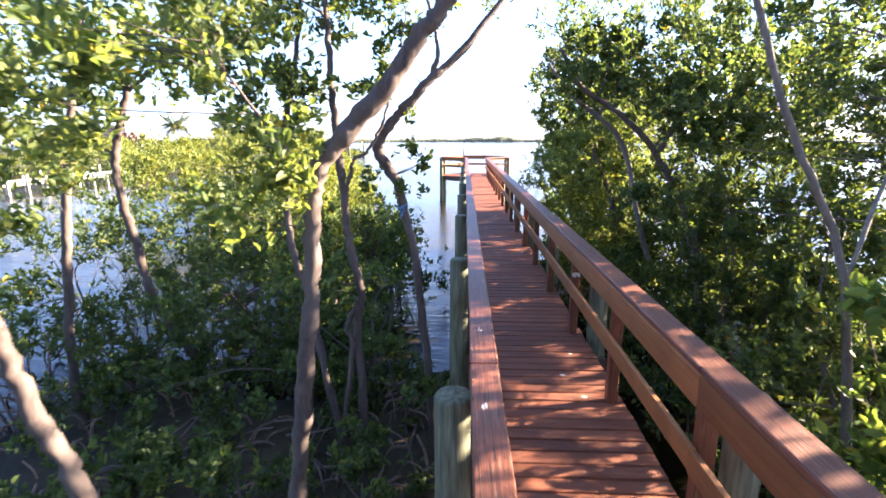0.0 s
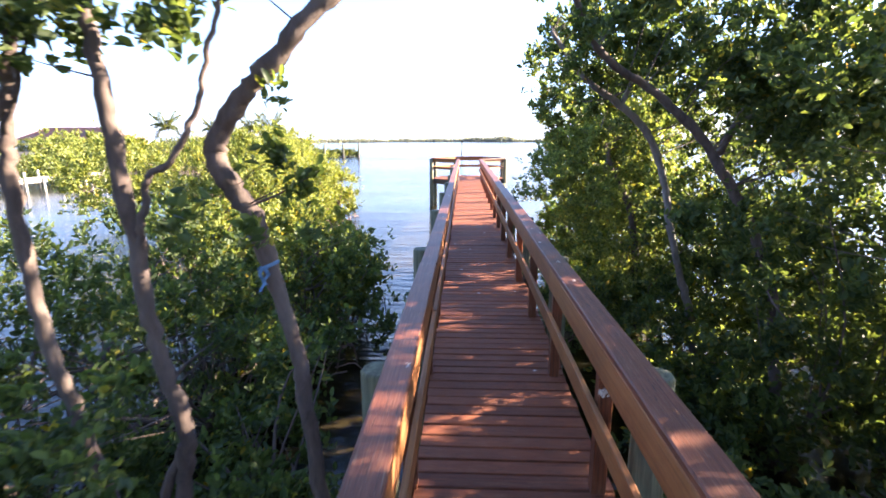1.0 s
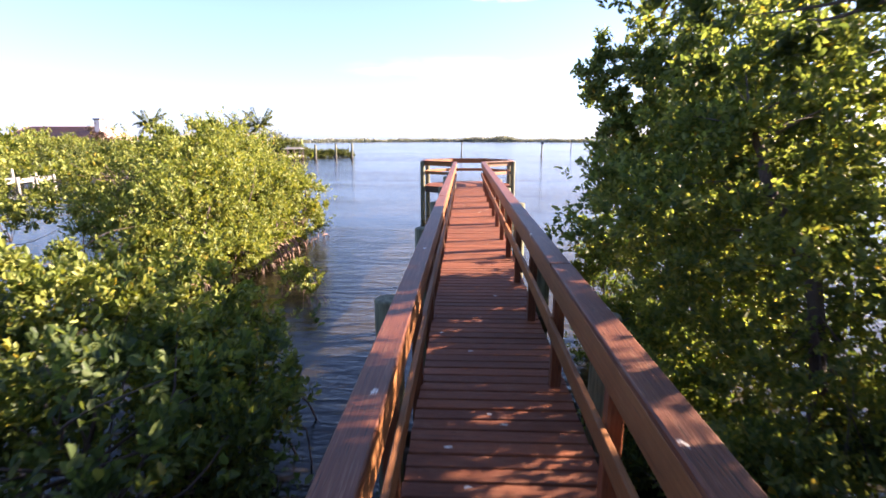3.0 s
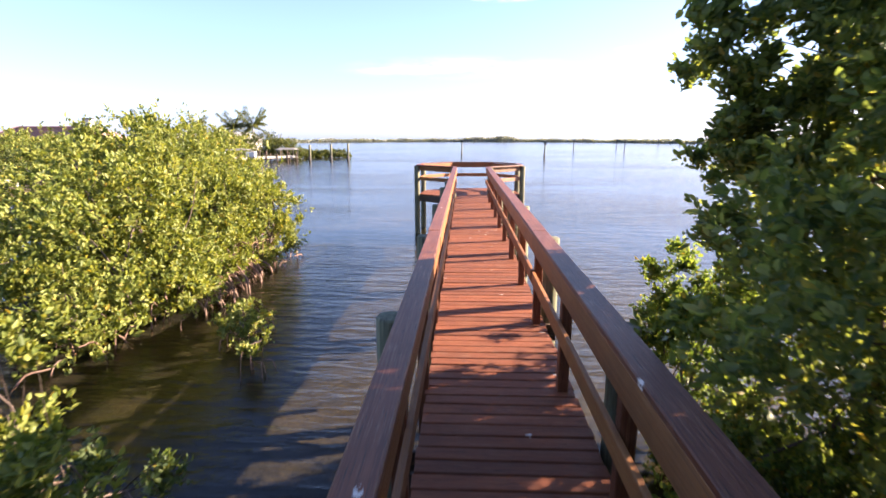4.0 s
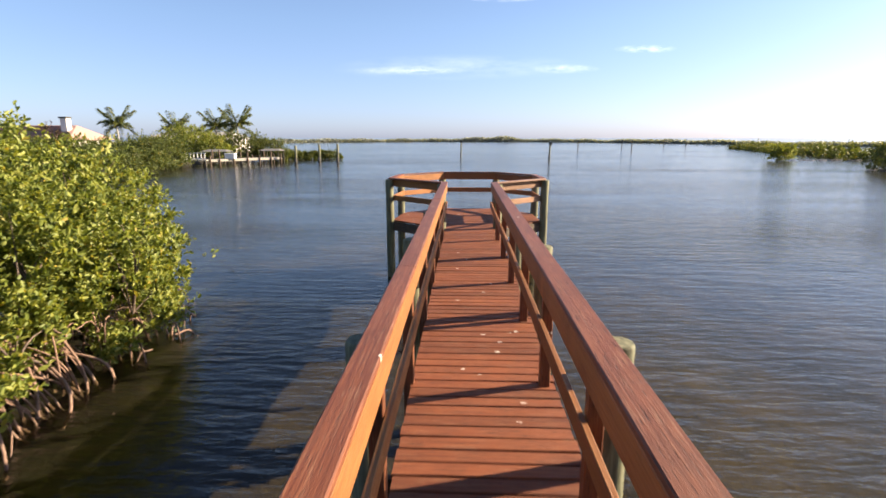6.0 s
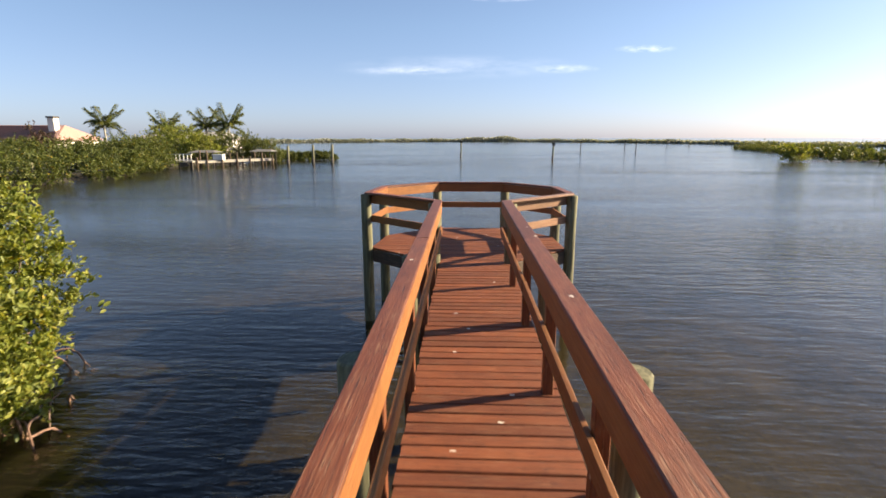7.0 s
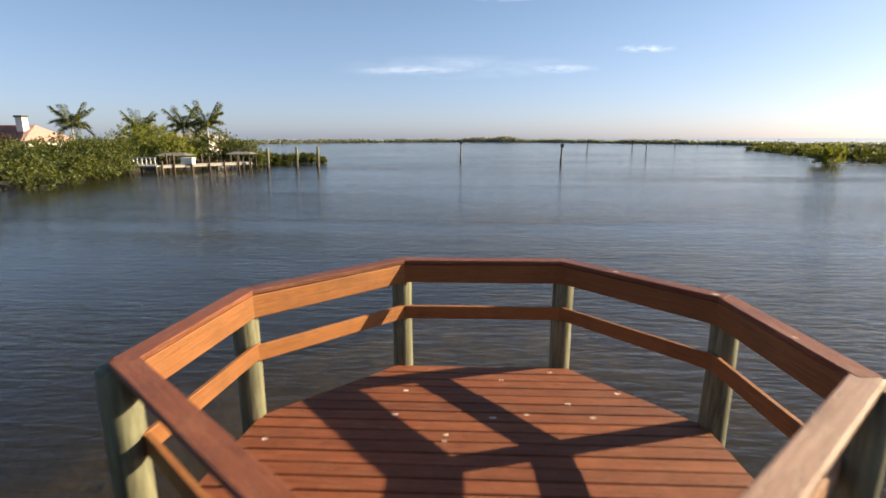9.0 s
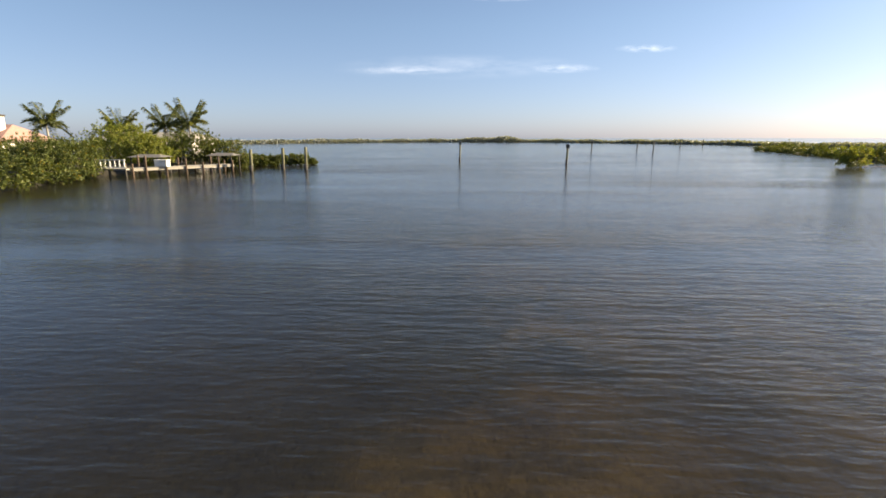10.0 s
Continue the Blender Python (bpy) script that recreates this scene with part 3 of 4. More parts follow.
# ---------- mangroves on the left ----------
mangrove("mangrove_tree", "leaning mangrove tree with a thick bare grey trunk", (-2.0, 3.95, -1.5),
         [[(-2.1, 4.0, -1.7, 0.078), (-1.96, 3.95, -0.3, 0.064), (-1.84, 3.95, 0.66, 0.058), (-1.77, 3.95, 1.3, 0.054), (-1.735, 3.95, 1.8, 0.055), (-1.67, 3.95, 2.07, 0.061), (-1.47, 3.95, 2.31, 0.059), (-1.2, 3.95, 2.6, 0.056), (-1.02, 3.96, 2.86, 0.052), (-0.86, 3.97, 3.05, 0.05), (-0.5, 4.05, 3.7, 0.04)],
          [(-1.68, 3.92, 2.0, 0.015), (-1.9, 3.85, 2.25, 0.011), (-2.3, 3.85, 2.8, 0.007)]],
         [(-2.75, 4.0, 3.05, 0.9, 0.7, 0.4), (-0.6, 4.2, 4.1, 0.9, 0.8, 0.5), (-1.95, 3.85, 2.38, 0.36, 0.3, 0.42), (-2.05, 3.8, 1.95, 0.3, 0.3, 0.3), (-3.0, 3.5, 2.55, 0.5, 0.5, 0.35)],
         660, 8, 0.078, 1, 30, r0=0.008, mat=M_LEAF_M)
mangrove("mangrove_tree", "crooked mangrove tree with a forked bare trunk", (-1.15, 6.35, -1.5),
         [[(-1.1, 6.35, -1.7, 0.056), (-1.19, 6.35, -0.37, 0.05), (-1.28, 6.35, 0.6, 0.045), (-1.34, 6.35, 1.03, 0.044), (-1.45, 6.35, 1.5, 0.05), (-1.52, 6.35, 1.78, 0.055), (-1.64, 6.35, 1.97, 0.06), (-1.71, 6.38, 2.15, 0.058), (-1.57, 6.4, 2.4, 0.055), (-1.37, 6.4, 2.61, 0.05), (-1.13, 6.42, 2.87, 0.048), (-0.85, 6.5, 3.1, 0.04), (-0.3, 6.7, 3.8, 0.025)],
          [(-1.13, 6.42, 2.86, 0.032), (-1.06, 6.5, 3.2, 0.022), (-1.2, 6.6, 3.8, 0.014)]],
         [(-1.2, 6.6, 3.7, 0.6, 0.5, 0.45), (-0.4, 6.9, 4.3, 0.8, 0.6, 0.5), (-1.3, 6.3, 1.75, 0.26, 0.22, 0.34), (-1.35, 6.35, 2.35, 0.25, 0.2, 0.25), (-1.65, 6.3, 2.95, 0.35, 0.3, 0.25)], 210, 7, 0.08, 2, 22, r0=0.008)
mangrove("mangrove_tree", "slender mangrove tree with a bare upright trunk and a curving branch", (-1.95, 6.1, -1.5),
         [[(-1.88, 6.1, -1.7, 0.056), (-1.95, 6.1, -0.25, 0.05), (-1.97, 6.1, 0.16, 0.045), (-1.9, 6.1, 0.55, 0.048), (-1.98, 6.1, 0.91, 0.044), (-2.03, 6.1, 1.3, 0.043), (-2.06, 6.1, 1.8, 0.042), (-2.1, 6.1, 2.3, 0.04), (-2.13, 6.1, 2.75, 0.036), (-2.15, 6.15, 3.2, 0.03), (-2.2, 6.2, 4.2, 0.015)],
          [(-2.03, 6.1, 1.6, 0.022), (-1.97, 6.08, 1.85, 0.02), (-1.92, 6.08, 2.02, 0.018), (-1.78, 6.05, 2.1, 0.017), (-1.62, 6.05, 2.36, 0.015), (-1.53, 6.05, 2.65, 0.013), (-1.43, 6.1, 3.0, 0.009), (-1.35, 6.1, 3.5, 0.006)],
          [(-1.92, 6.1, 0.5, 0.03), (-2.07, 6.08, 0.15, 0.03), (-2.02, 6.05, -0.16, 0.028), (-2.25, 6.0, -1.7, 0.026)]],
         [(-2.3, 6.1, 3.7, 0.9, 0.7, 0.6), (-2.35, 6.0, 2.75, 0.3, 0.3, 0.25), (-1.65, 6.0, 2.75, 0.3, 0.25, 0.3), (-2.25, 5.8, 0.6, 0.4, 0.4, 0.45), (-1.75, 6.0, 1.9, 0.16, 0.16, 0.16)], 290, 8, 0.08, 3, 18, r0=0.008)
mangrove("mangrove_tree", "thin mangrove tree leaning over the undergrowth", (-2.3, 6.15, -1.5),
         [[(-2.15, 6.15, -1.7, 0.046), (-2.38, 6.15, -0.35, 0.043), (-2.52, 6.15, 0.37, 0.04), (-2.62, 6.15, 0.85, 0.038), (-2.69, 6.15, 1.3, 0.037), (-2.71, 6.15, 1.98, 0.038), (-2.69, 6.15, 2.24, 0.036), (-2.58, 6.15, 2.65, 0.03), (-2.5, 6.2, 3.1, 0.024), (-2.4, 6.3, 4.0, 0.012)],
          [(-2.7, 6.15, 2.2, 0.018), (-2.53, 6.1, 2.5, 0.013), (-2.4, 6.1, 2.9, 0.008)]],
         [(-2.9, 6.2, 3.4, 0.9, 0.8, 0.55), (-2.9, 6.1, 2.6, 0.4, 0.4, 0.4), (-2.45, 6.05, 2.75, 0.3, 0.3, 0.3), (-2.55, 5.9, 0.85, 0.2, 0.2, 0.3)], 330, 8, 0.085, 4, 18, r0=0.008)
mangrove("mangrove_tree", "slanting pale mangrove tree rising from muddy roots", (-4.4, 7.5, -1.5),
         [[(-4.25, 7.5, -1.7, 0.06), (-4.56, 7.6, -1.3, 0.058), (-4.81, 7.6, -0.9, 0.058), (-5.1, 7.6, -0.41, 0.06), (-5.33, 7.6, 0.11, 0.058), (-5.42, 7.6, 0.7, 0.058), (-5.54, 7.6, 1.27, 0.056), (-5.58, 7.6, 1.9, 0.054), (-5.45, 7.6, 2.4, 0.05), (-5.3, 7.6, 2.83, 0.045), (-5.15, 7.6, 3.4, 0.03)],
          [(-5.3, 7.6, 2.83, 0.03), (-4.73, 7.6, 3.22, 0.022), (-4.1, 7.6, 3.56, 0.012)],
          [(-5.57, 7.6, 1.95, 0.03), (-5.9, 7.6, 2.35, 0.022), (-6.4, 7.6, 3.0, 0.014)]],
         [(-4.9, 7.5, 3.6, 1.2, 0.9, 0.7), (-6.4, 7.5, 3.2, 0.9, 0.9, 0.7), (-4.1, 7.5, 3.55, 0.6, 0.5, 0.5), (-5.6, 7.4, 2.7, 0.5, 0.4, 0.35)], 560, 8, 0.09, 5, 26, r0=0.01)
mangrove("mangrove_tree", "mangrove trunk leaning away from the pier", (-2.5, 3.1, -1.5),
         [[(-2.3, 3.2, -1.7, 0.066), (-2.7, 3.1, -0.2, 0.056), (-2.83, 3.1, 0.33, 0.052), (-2.93, 3.1, 0.62, 0.05), (-3.02, 3.1, 0.83, 0.05), (-3.14, 3.1, 1.25, 0.046), (-3.3, 3.1, 1.7, 0.04), (-3.7, 3.1, 2.7, 0.02)]],
         [(-3.7, 3.2, 2.9, 0.8, 0.6, 0.5)], 110, 8, 0.085, 13, 10, r0=0.01, mat=M_LEAF_M)
mangrove("mangrove_tree", "slim upright mangrove stem over the shallows", (-5.7, 6.5, -1.5),
         [[(-5.7, 6.5, -1.7, 0.062), (-5.74, 6.5, -0.69, 0.056), (-5.66, 6.5, 0.15, 0.054), (-5.53, 6.5, 1.08, 0.052), (-5.37, 6.5, 1.95, 0.046), (-5.16, 6.5, 2.83, 0.036), (-4.9, 6.5, 3.7, 0.022)]],
         [(-5.0, 6.5, 3.3, 1.1, 0.8, 0.7), (-5.7, 6.3, 2.2, 0.6, 0.5, 0.5), (-3.85, 4.7, 2.45, 0.5, 0.4, 0.35), (-4.25, 4.7, 1.9, 0.4, 0.4, 0.4)], 330, 8, 0.085, 14, 22, r0=0.01, mat=M_LEAF_M)
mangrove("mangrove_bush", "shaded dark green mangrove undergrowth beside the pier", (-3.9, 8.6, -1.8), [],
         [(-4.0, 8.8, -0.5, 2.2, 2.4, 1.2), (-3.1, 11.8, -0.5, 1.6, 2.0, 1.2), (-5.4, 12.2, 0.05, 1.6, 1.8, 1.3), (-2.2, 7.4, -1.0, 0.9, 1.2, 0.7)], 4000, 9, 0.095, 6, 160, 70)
mangrove("mangrove_bush", "open leafy mangrove bush over the shallows", (-5.6, 8.6, -1.5), [],
         [(-5.3, 8.6, 0.85, 0.9, 0.9, 0.6), (-5.1, 8.2, -0.1, 0.9, 0.8, 0.7), (-6.4, 9.3, 0.5, 1.0, 1.0, 0.8), (-7.6, 10.2, 0.6, 1.1, 1.0, 0.9), (-6.0, 7.7, -0.5, 0.8, 0.7, 0.6)], 620, 8, 0.09, 18, 40, 20, r0=0.012, inner=0.3)
mangrove("mangrove_bush", "low mangrove shoots on the muddy bank", (-3.0, 4.2, -1.8), [],
         [(x, y, z + 0.25, a, b, c) for x, y, z, a, b, c in [(-2.9, 4.6, -1.2, 1.3, 1.2, 0.6), (-1.4, 4.9, -1.15, 0.6, 1.0, 0.6), (-4.6, 4.7, -1.2, 1.1, 1.0, 0.5), (-6.6, 6.4, -0.8, 1.4, 1.3, 0.9), (-7.5, 9.0, -0.4, 1.4, 1.5, 1.2), (-2.4, 3.2, -1.3, 0.8, 0.7, 0.45), (-2.7, 5.9, -1.2, 1.2, 1.0, 0.6), (-3.6, 7.0, -1.0, 1.3, 1.0, 0.7), (-1.6, 6.6, -1.1, 0.8, 1.1, 0.7), (-5.2, 6.7, -1.35, 1.0, 1.0, 0.4), (-4.3, 5.7, -1.4, 0.8, 0.8, 0.35), (-5.6, 7.9, -1.3, 0.9, 0.7, 0.4), (-1.7, 3.4, -1.2, 0.7, 0.6, 0.5)]], 2500, 8, 0.085, 7, 60, 240)
BUSH = [(-8.6, 24.6, 0.3, 2.6, 3.4, 2.1), (-7.6, 21.6, 0.1, 1.8, 1.9, 2.0), (-7.0, 26.6, 0.0, 1.4, 1.8, 1.4), (-9.8, 28.5, 0.5, 2.4, 2.6, 1.9), (-7.6, 23.4, -0.9, 1.6, 2.3, 0.9), (-7.7, 20.0, -0.9, 1.5, 1.4, 0.85),
        (-8.7, 28.9, 0.0, 1.4, 1.5, 1.5), (-6.9, 22.2, -1.1, 1.2, 1.6, 0.75), (-6.9, 24.9, -0.75, 1.1, 1.6, 0.55), (-6.6, 27.4, -1.0, 1.2, 1.5, 0.75), (-8.7, 28.9, -1.0, 1.2, 1.3, 0.8)]
SCALE = 0.95
BUSH.append((-9.1, 25.1, 2.0, 1.5, 1.6, 0.75))
BUSH = [(-0.2 + (x + 0.2) * SCALE, 15.5 + (y - 15.5) * SCALE, 2.15 + (z - 2.15) * SCALE, a * SCALE, b * SCALE, c * SCALE) for x, y, z, a, b, c in BUSH]
BUSH += [(-8.2, 29.0, -0.1, 1.5, 1.4, 1.5), (-7.5, 28.7, -0.9, 1.0, 1.2, 0.6), (-7.4, 28.9, 0.0, 1.0, 0.9, 0.9)]
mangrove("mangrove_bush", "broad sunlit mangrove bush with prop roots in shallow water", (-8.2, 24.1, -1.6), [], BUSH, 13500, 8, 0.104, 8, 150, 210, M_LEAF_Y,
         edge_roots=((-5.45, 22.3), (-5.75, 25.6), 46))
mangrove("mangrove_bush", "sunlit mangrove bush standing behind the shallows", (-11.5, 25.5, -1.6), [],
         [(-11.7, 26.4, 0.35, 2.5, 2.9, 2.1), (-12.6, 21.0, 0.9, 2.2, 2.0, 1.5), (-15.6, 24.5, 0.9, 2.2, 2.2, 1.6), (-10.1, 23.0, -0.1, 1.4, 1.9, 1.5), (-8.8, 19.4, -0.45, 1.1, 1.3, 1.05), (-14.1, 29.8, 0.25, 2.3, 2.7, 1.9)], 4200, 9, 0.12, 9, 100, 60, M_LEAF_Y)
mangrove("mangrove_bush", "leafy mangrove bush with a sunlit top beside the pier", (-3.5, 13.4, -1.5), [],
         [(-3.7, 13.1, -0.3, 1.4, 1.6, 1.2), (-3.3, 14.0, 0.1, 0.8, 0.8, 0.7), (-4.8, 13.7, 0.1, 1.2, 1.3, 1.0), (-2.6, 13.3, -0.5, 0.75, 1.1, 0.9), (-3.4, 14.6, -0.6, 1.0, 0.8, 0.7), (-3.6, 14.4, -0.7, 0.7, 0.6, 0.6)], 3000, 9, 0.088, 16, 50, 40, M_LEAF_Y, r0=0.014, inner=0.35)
mangrove("mangrove_shoot", "tall sunlit yellow-green mangrove shoots in the shallows", (-3.85, 15.6, -1.6), [],
         [(-3.8, 15.7, 0.7, 0.2, 0.25, 0.45), (-3.9, 15.6, 0.0, 0.25, 0.3, 0.6), (-4.3, 15.4, 0.3, 0.25, 0.3, 0.5), (-4.2, 15.6, -0.6, 0.4, 0.3, 0.5)], 150, 8, 0.085, 19, 16, 12, M_LEAF_Y, r0=0.01)
mangrove("mangrove_shoot", "small mangrove seedling in shallow water", (-4.4, 20.6, -1.6), [], [(-4.5, 20.8, -1.2, 0.45, 0.8, 0.35)], 150, 9, 0.085, 10, 12, 14, M_LEAF_Y)
mangrove("mangrove_shoot", "single mangrove seedling on thin roots in shallow water", (-3.65, 19.4, -1.6), [], [(-3.65, 19.4, -1.15, 0.28, 0.3, 0.28)], 34, 9, 0.085, 17, 5, 9, M_LEAF_Y)
mangrove("mangrove_shoot", "small mangrove clump in shallow water", (-4.6, 15.4, -1.6), [], [(-4.6, 15.4, -0.95, 0.9, 0.8, 0.5), (-3.6, 16.0, -1.1, 0.7, 0.6, 0.4)], 230, 9, 0.085, 12, 16, 10)

# faded blue cloth strip knotted round the crooked trunk, its ends hanging
cloth = plain("blue_cloth", (0.1, 0.18, 0.3), 0.85, 0.3, 30)
band = thing("cloth_band", (-1.45, 6.35, 1.5), "faded blue cloth strip knotted round the crooked trunk", "cloth band")
bm = bmesh.new()
tube_into(bm, [(0.004, 0, -0.01), (0, 0, 0), (-0.004, 0, 0.01)], [0.062, 0.066, 0.062], 14, False, 0.05)
part("loop", bm, cloth, band)
for dx, ln, seed in ((-0.01, 0.13, 3), (0.015, 0.09, 5)):
    r = random.Random(seed)
    bm = bmesh.new()
    rows = []
    for k in range(7):
        x, y, z = dx + 0.012 * math.sin(1.3 * k + seed), -0.066 - 0.012 * k ** 0.5 + r.uniform(-0.004, 0.004), -ln * k / 6
        w = 0.013 * (1 - 0.06 * k)
        rows.append([bm.verts.new((x - w, y, z)), bm.verts.new((x + w, y - 0.006, z)), bm.verts.new((x + w, y - 0.003, z)), bm.verts.new((x - w, y + 0.003, z))])
    for a, b in zip(rows, rows[1:]):
        for k in range(4):
            bm.faces.new((a[k], a[(k + 1) % 4], b[(k + 1) % 4], b[k]))
    part("loose_end", bm, cloth, band)

# ---------- mangroves on the right ----------
mangrove("mangrove_tree", "tall mangrove tree with a pale slanting trunk", (2.3, 9.4, -1.8),
         [[(3.3, 10.8, -1.7, 0.06), (3.05, 10.8, -0.43, 0.056), (2.88, 10.8, 0.13, 0.052), (2.64, 10.8, 0.88, 0.048), (2.52, 10.8, 1.44, 0.047), (2.36, 10.8, 1.96, 0.049), (2.14, 10.8, 2.33, 0.05), (1.78, 10.8, 2.65, 0.048), (1.3, 10.8, 3.0, 0.04), (0.8, 10.8, 3.6, 0.025)],
          [(1.8, 10.8, 2.64, 0.035), (2.1, 11.0, 3.2, 0.028), (2.6, 11.2, 4.2, 0.018)]],
         [(2.4, 10.6, 3.9, 1.9, 1.9, 1.2), (1.6, 12.4, 3.5, 1.1, 1.3, 0.9), (1.35, 10.2, 3.45, 0.7, 0.8, 0.5), (2.7, 11.4, 2.95, 1.2, 1.0, 0.5), (3.7, 11.2, 2.95, 1.0, 1.0, 0.6)], 2800, 9, 0.074, 21, 60, r0=0.012, bark_mat=M_PALEBARK)
mangrove("mangrove_tree", "mangrove tree with a dark bent limb reaching overhead", (2.9, 8.8, -1.8),
         [[(3.4, 8.9, -1.7, 0.075), (3.0, 8.9, 0.5, 0.062), (2.72, 8.9, 1.2, 0.056), (2.36, 8.9, 1.8, 0.05), (2.0, 8.9, 2.28, 0.046), (1.52, 8.9, 2.68, 0.042), (1.0, 8.8, 3.0, 0.036), (0.6, 8.5, 3.5, 0.024)],
          [(2.4, 9.2, 2.05, 0.04), (2.9, 9.5, 2.8, 0.032), (3.4, 9.6, 3.8, 0.018)]],
         [(3.4, 9.2, 3.0, 1.2, 1.2, 0.8), (2.1, 9.0, 3.4, 1.1, 1.0, 0.55), (1.0, 8.6, 3.5, 0.7, 0.7, 0.4), (3.0, 8.6, 2.5, 0.8, 0.9, 0.5), (2.5, 8.3, 0.7, 0.5, 0.6, 0.8), (2.3, 8.9, 1.5, 0.4, 0.4, 0.4)], 1700, 9, 0.08, 31, 40, r0=0.012)
mangrove("mangrove_tree", "mangrove tree with a leafy crown over the rail", (2.9, 13.2, -1.8),
         [[(3.2, 13.2, -1.9, 0.08), (2.9, 13.2, 0.6, 0.065), (2.5, 13.4, 1.6, 0.05), (2.3, 13.6, 2.4, 0.03)]],
         [(2.3, 14.2, 1.5, 1.45, 1.7, 1.1), (2.7, 13.4, -0.2, 1.4, 1.9, 1.3), (2.6, 14.3, 2.3, 1.0, 1.3, 0.7), (3.4, 14.6, 2.9, 1.0, 1.3, 0.75)], 5600, 9, 0.076, 22, 60, 20, M_LEAF_M, r0=0.012, inner=0.3)
mangrove("mangrove_tree", "dense mangrove at the water's edge", (3.2, 16.2, -1.8),
         [[(3.4, 16.2, -1.9, 0.08), (3.2, 16.2, 0.4, 0.06), (3.0, 16.3, 2.2, 0.05), (3.2, 16.4, 3.6, 0.03)]],
         [(2.95, 16.5, 2.5, 1.1, 0.9, 0.8), (2.85, 16.6, 1.5, 0.95, 0.9, 0.9), (3.0, 16.5, 0.5, 1.0, 1.0, 0.9), (2.1, 16.4, 2.55, 0.7, 0.6, 0.45), (2.05, 16.65, 1.7, 0.35, 0.4, 0.8), (3.2, 15.6, -0.4, 1.3, 1.4, 1.2), (3.2, 15.2, 1.2, 1.0, 0.9, 1.0), (4.4, 16.4, 1.2, 1.4, 1.4, 2.4), (3.4, 16.2, 3.5, 1.0, 0.9, 0.8), (1.9, 15.8, 3.1, 0.6, 0.6, 0.55), (2.7, 15.6, 2.8, 0.8, 0.7, 0.6), (1.75, 16.2, 2.55, 0.35, 0.4, 0.45), (2.0, 16.3, 2.0, 0.35, 0.4, 0.5), (1.6, 15.9, 3.0, 0.4, 0.4, 0.4), (2.5, 16.4, 3.2, 0.8, 0.7, 0.7), (2.45, 16.5, 2.0, 0.7, 0.6, 0.7)],
         6400, 9, 0.082, 23, 60, 20, M_LEAF_M, r0=0.012, inner=0.2)
mangrove("mangrove_tree", "large mangrove tree with a thin pale leaning trunk", (2.9, 5.2, -1.8),
         [[(3.2, 5.3, -1.9, 0.05), (2.6, 5.2, 1.0, 0.034), (1.95, 5.1, 2.2, 0.03), (1.5, 5.0, 3.1, 0.027), (1.2, 5.0, 4.2, 0.02)],
          [(2.6, 5.2, 1.0, 0.022), (3.3, 5.8, 2.2, 0.018), (3.8, 6.6, 3.6, 0.012)]],
         [(3.4, 6.8, 3.3, 1.9, 1.8, 1.5), (2.2, 5.8, 4.6, 1.2, 1.6, 0.8), (2.9, 4.2, 3.3, 0.9, 1.1, 0.7), (4.4, 8.8, 2.4, 1.9, 2.0, 1.6)], 2500, 9, 0.072, 24, 45, r0=0.01, bark_mat=M_PALEBARK)
mangrove("mangrove_tree", "large mangrove tree filling the bank", (5.4, 3.6, -1.8),
         [[(5.6, 3.6, -1.9, 0.09), (5.2, 3.6, 1.0, 0.075), (5.0, 3.7, 2.6, 0.06), (4.8, 3.6, 4.0, 0.03)],
          [(5.2, 3.6, 1.0, 0.05), (4.2, 4.4, 1.6, 0.045), (3.6, 4.8, 2.3, 0.035), (3.3, 5.2, 3.6, 0.02)]],
         [(5.0, 4.6, 2.9, 1.9, 1.7, 1.7), (6.4, 7.4, 2.2, 1.8, 2.0, 1.6), (5.2, 3.4, 0.6, 1.5, 1.3, 1.3)], 1900, 9, 0.08, 25, 26, r0=0.011)
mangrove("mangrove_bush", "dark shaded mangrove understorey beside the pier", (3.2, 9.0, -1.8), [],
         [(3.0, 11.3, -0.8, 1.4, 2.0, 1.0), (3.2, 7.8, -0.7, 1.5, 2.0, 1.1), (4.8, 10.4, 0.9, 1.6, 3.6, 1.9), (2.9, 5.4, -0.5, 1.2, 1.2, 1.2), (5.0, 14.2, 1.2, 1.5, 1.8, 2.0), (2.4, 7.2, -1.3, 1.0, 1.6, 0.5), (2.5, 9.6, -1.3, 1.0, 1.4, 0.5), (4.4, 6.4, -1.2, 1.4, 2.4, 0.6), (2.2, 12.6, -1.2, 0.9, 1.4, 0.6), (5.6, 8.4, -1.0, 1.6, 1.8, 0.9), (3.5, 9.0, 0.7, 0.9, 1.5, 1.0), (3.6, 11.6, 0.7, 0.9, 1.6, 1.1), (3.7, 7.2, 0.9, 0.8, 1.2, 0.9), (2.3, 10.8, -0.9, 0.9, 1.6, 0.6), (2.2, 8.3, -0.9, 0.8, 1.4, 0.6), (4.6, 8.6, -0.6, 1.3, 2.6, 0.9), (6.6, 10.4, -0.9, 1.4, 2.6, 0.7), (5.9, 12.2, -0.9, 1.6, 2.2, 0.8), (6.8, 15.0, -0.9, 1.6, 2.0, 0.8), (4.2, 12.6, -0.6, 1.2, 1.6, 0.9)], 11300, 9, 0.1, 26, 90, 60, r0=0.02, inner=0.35)
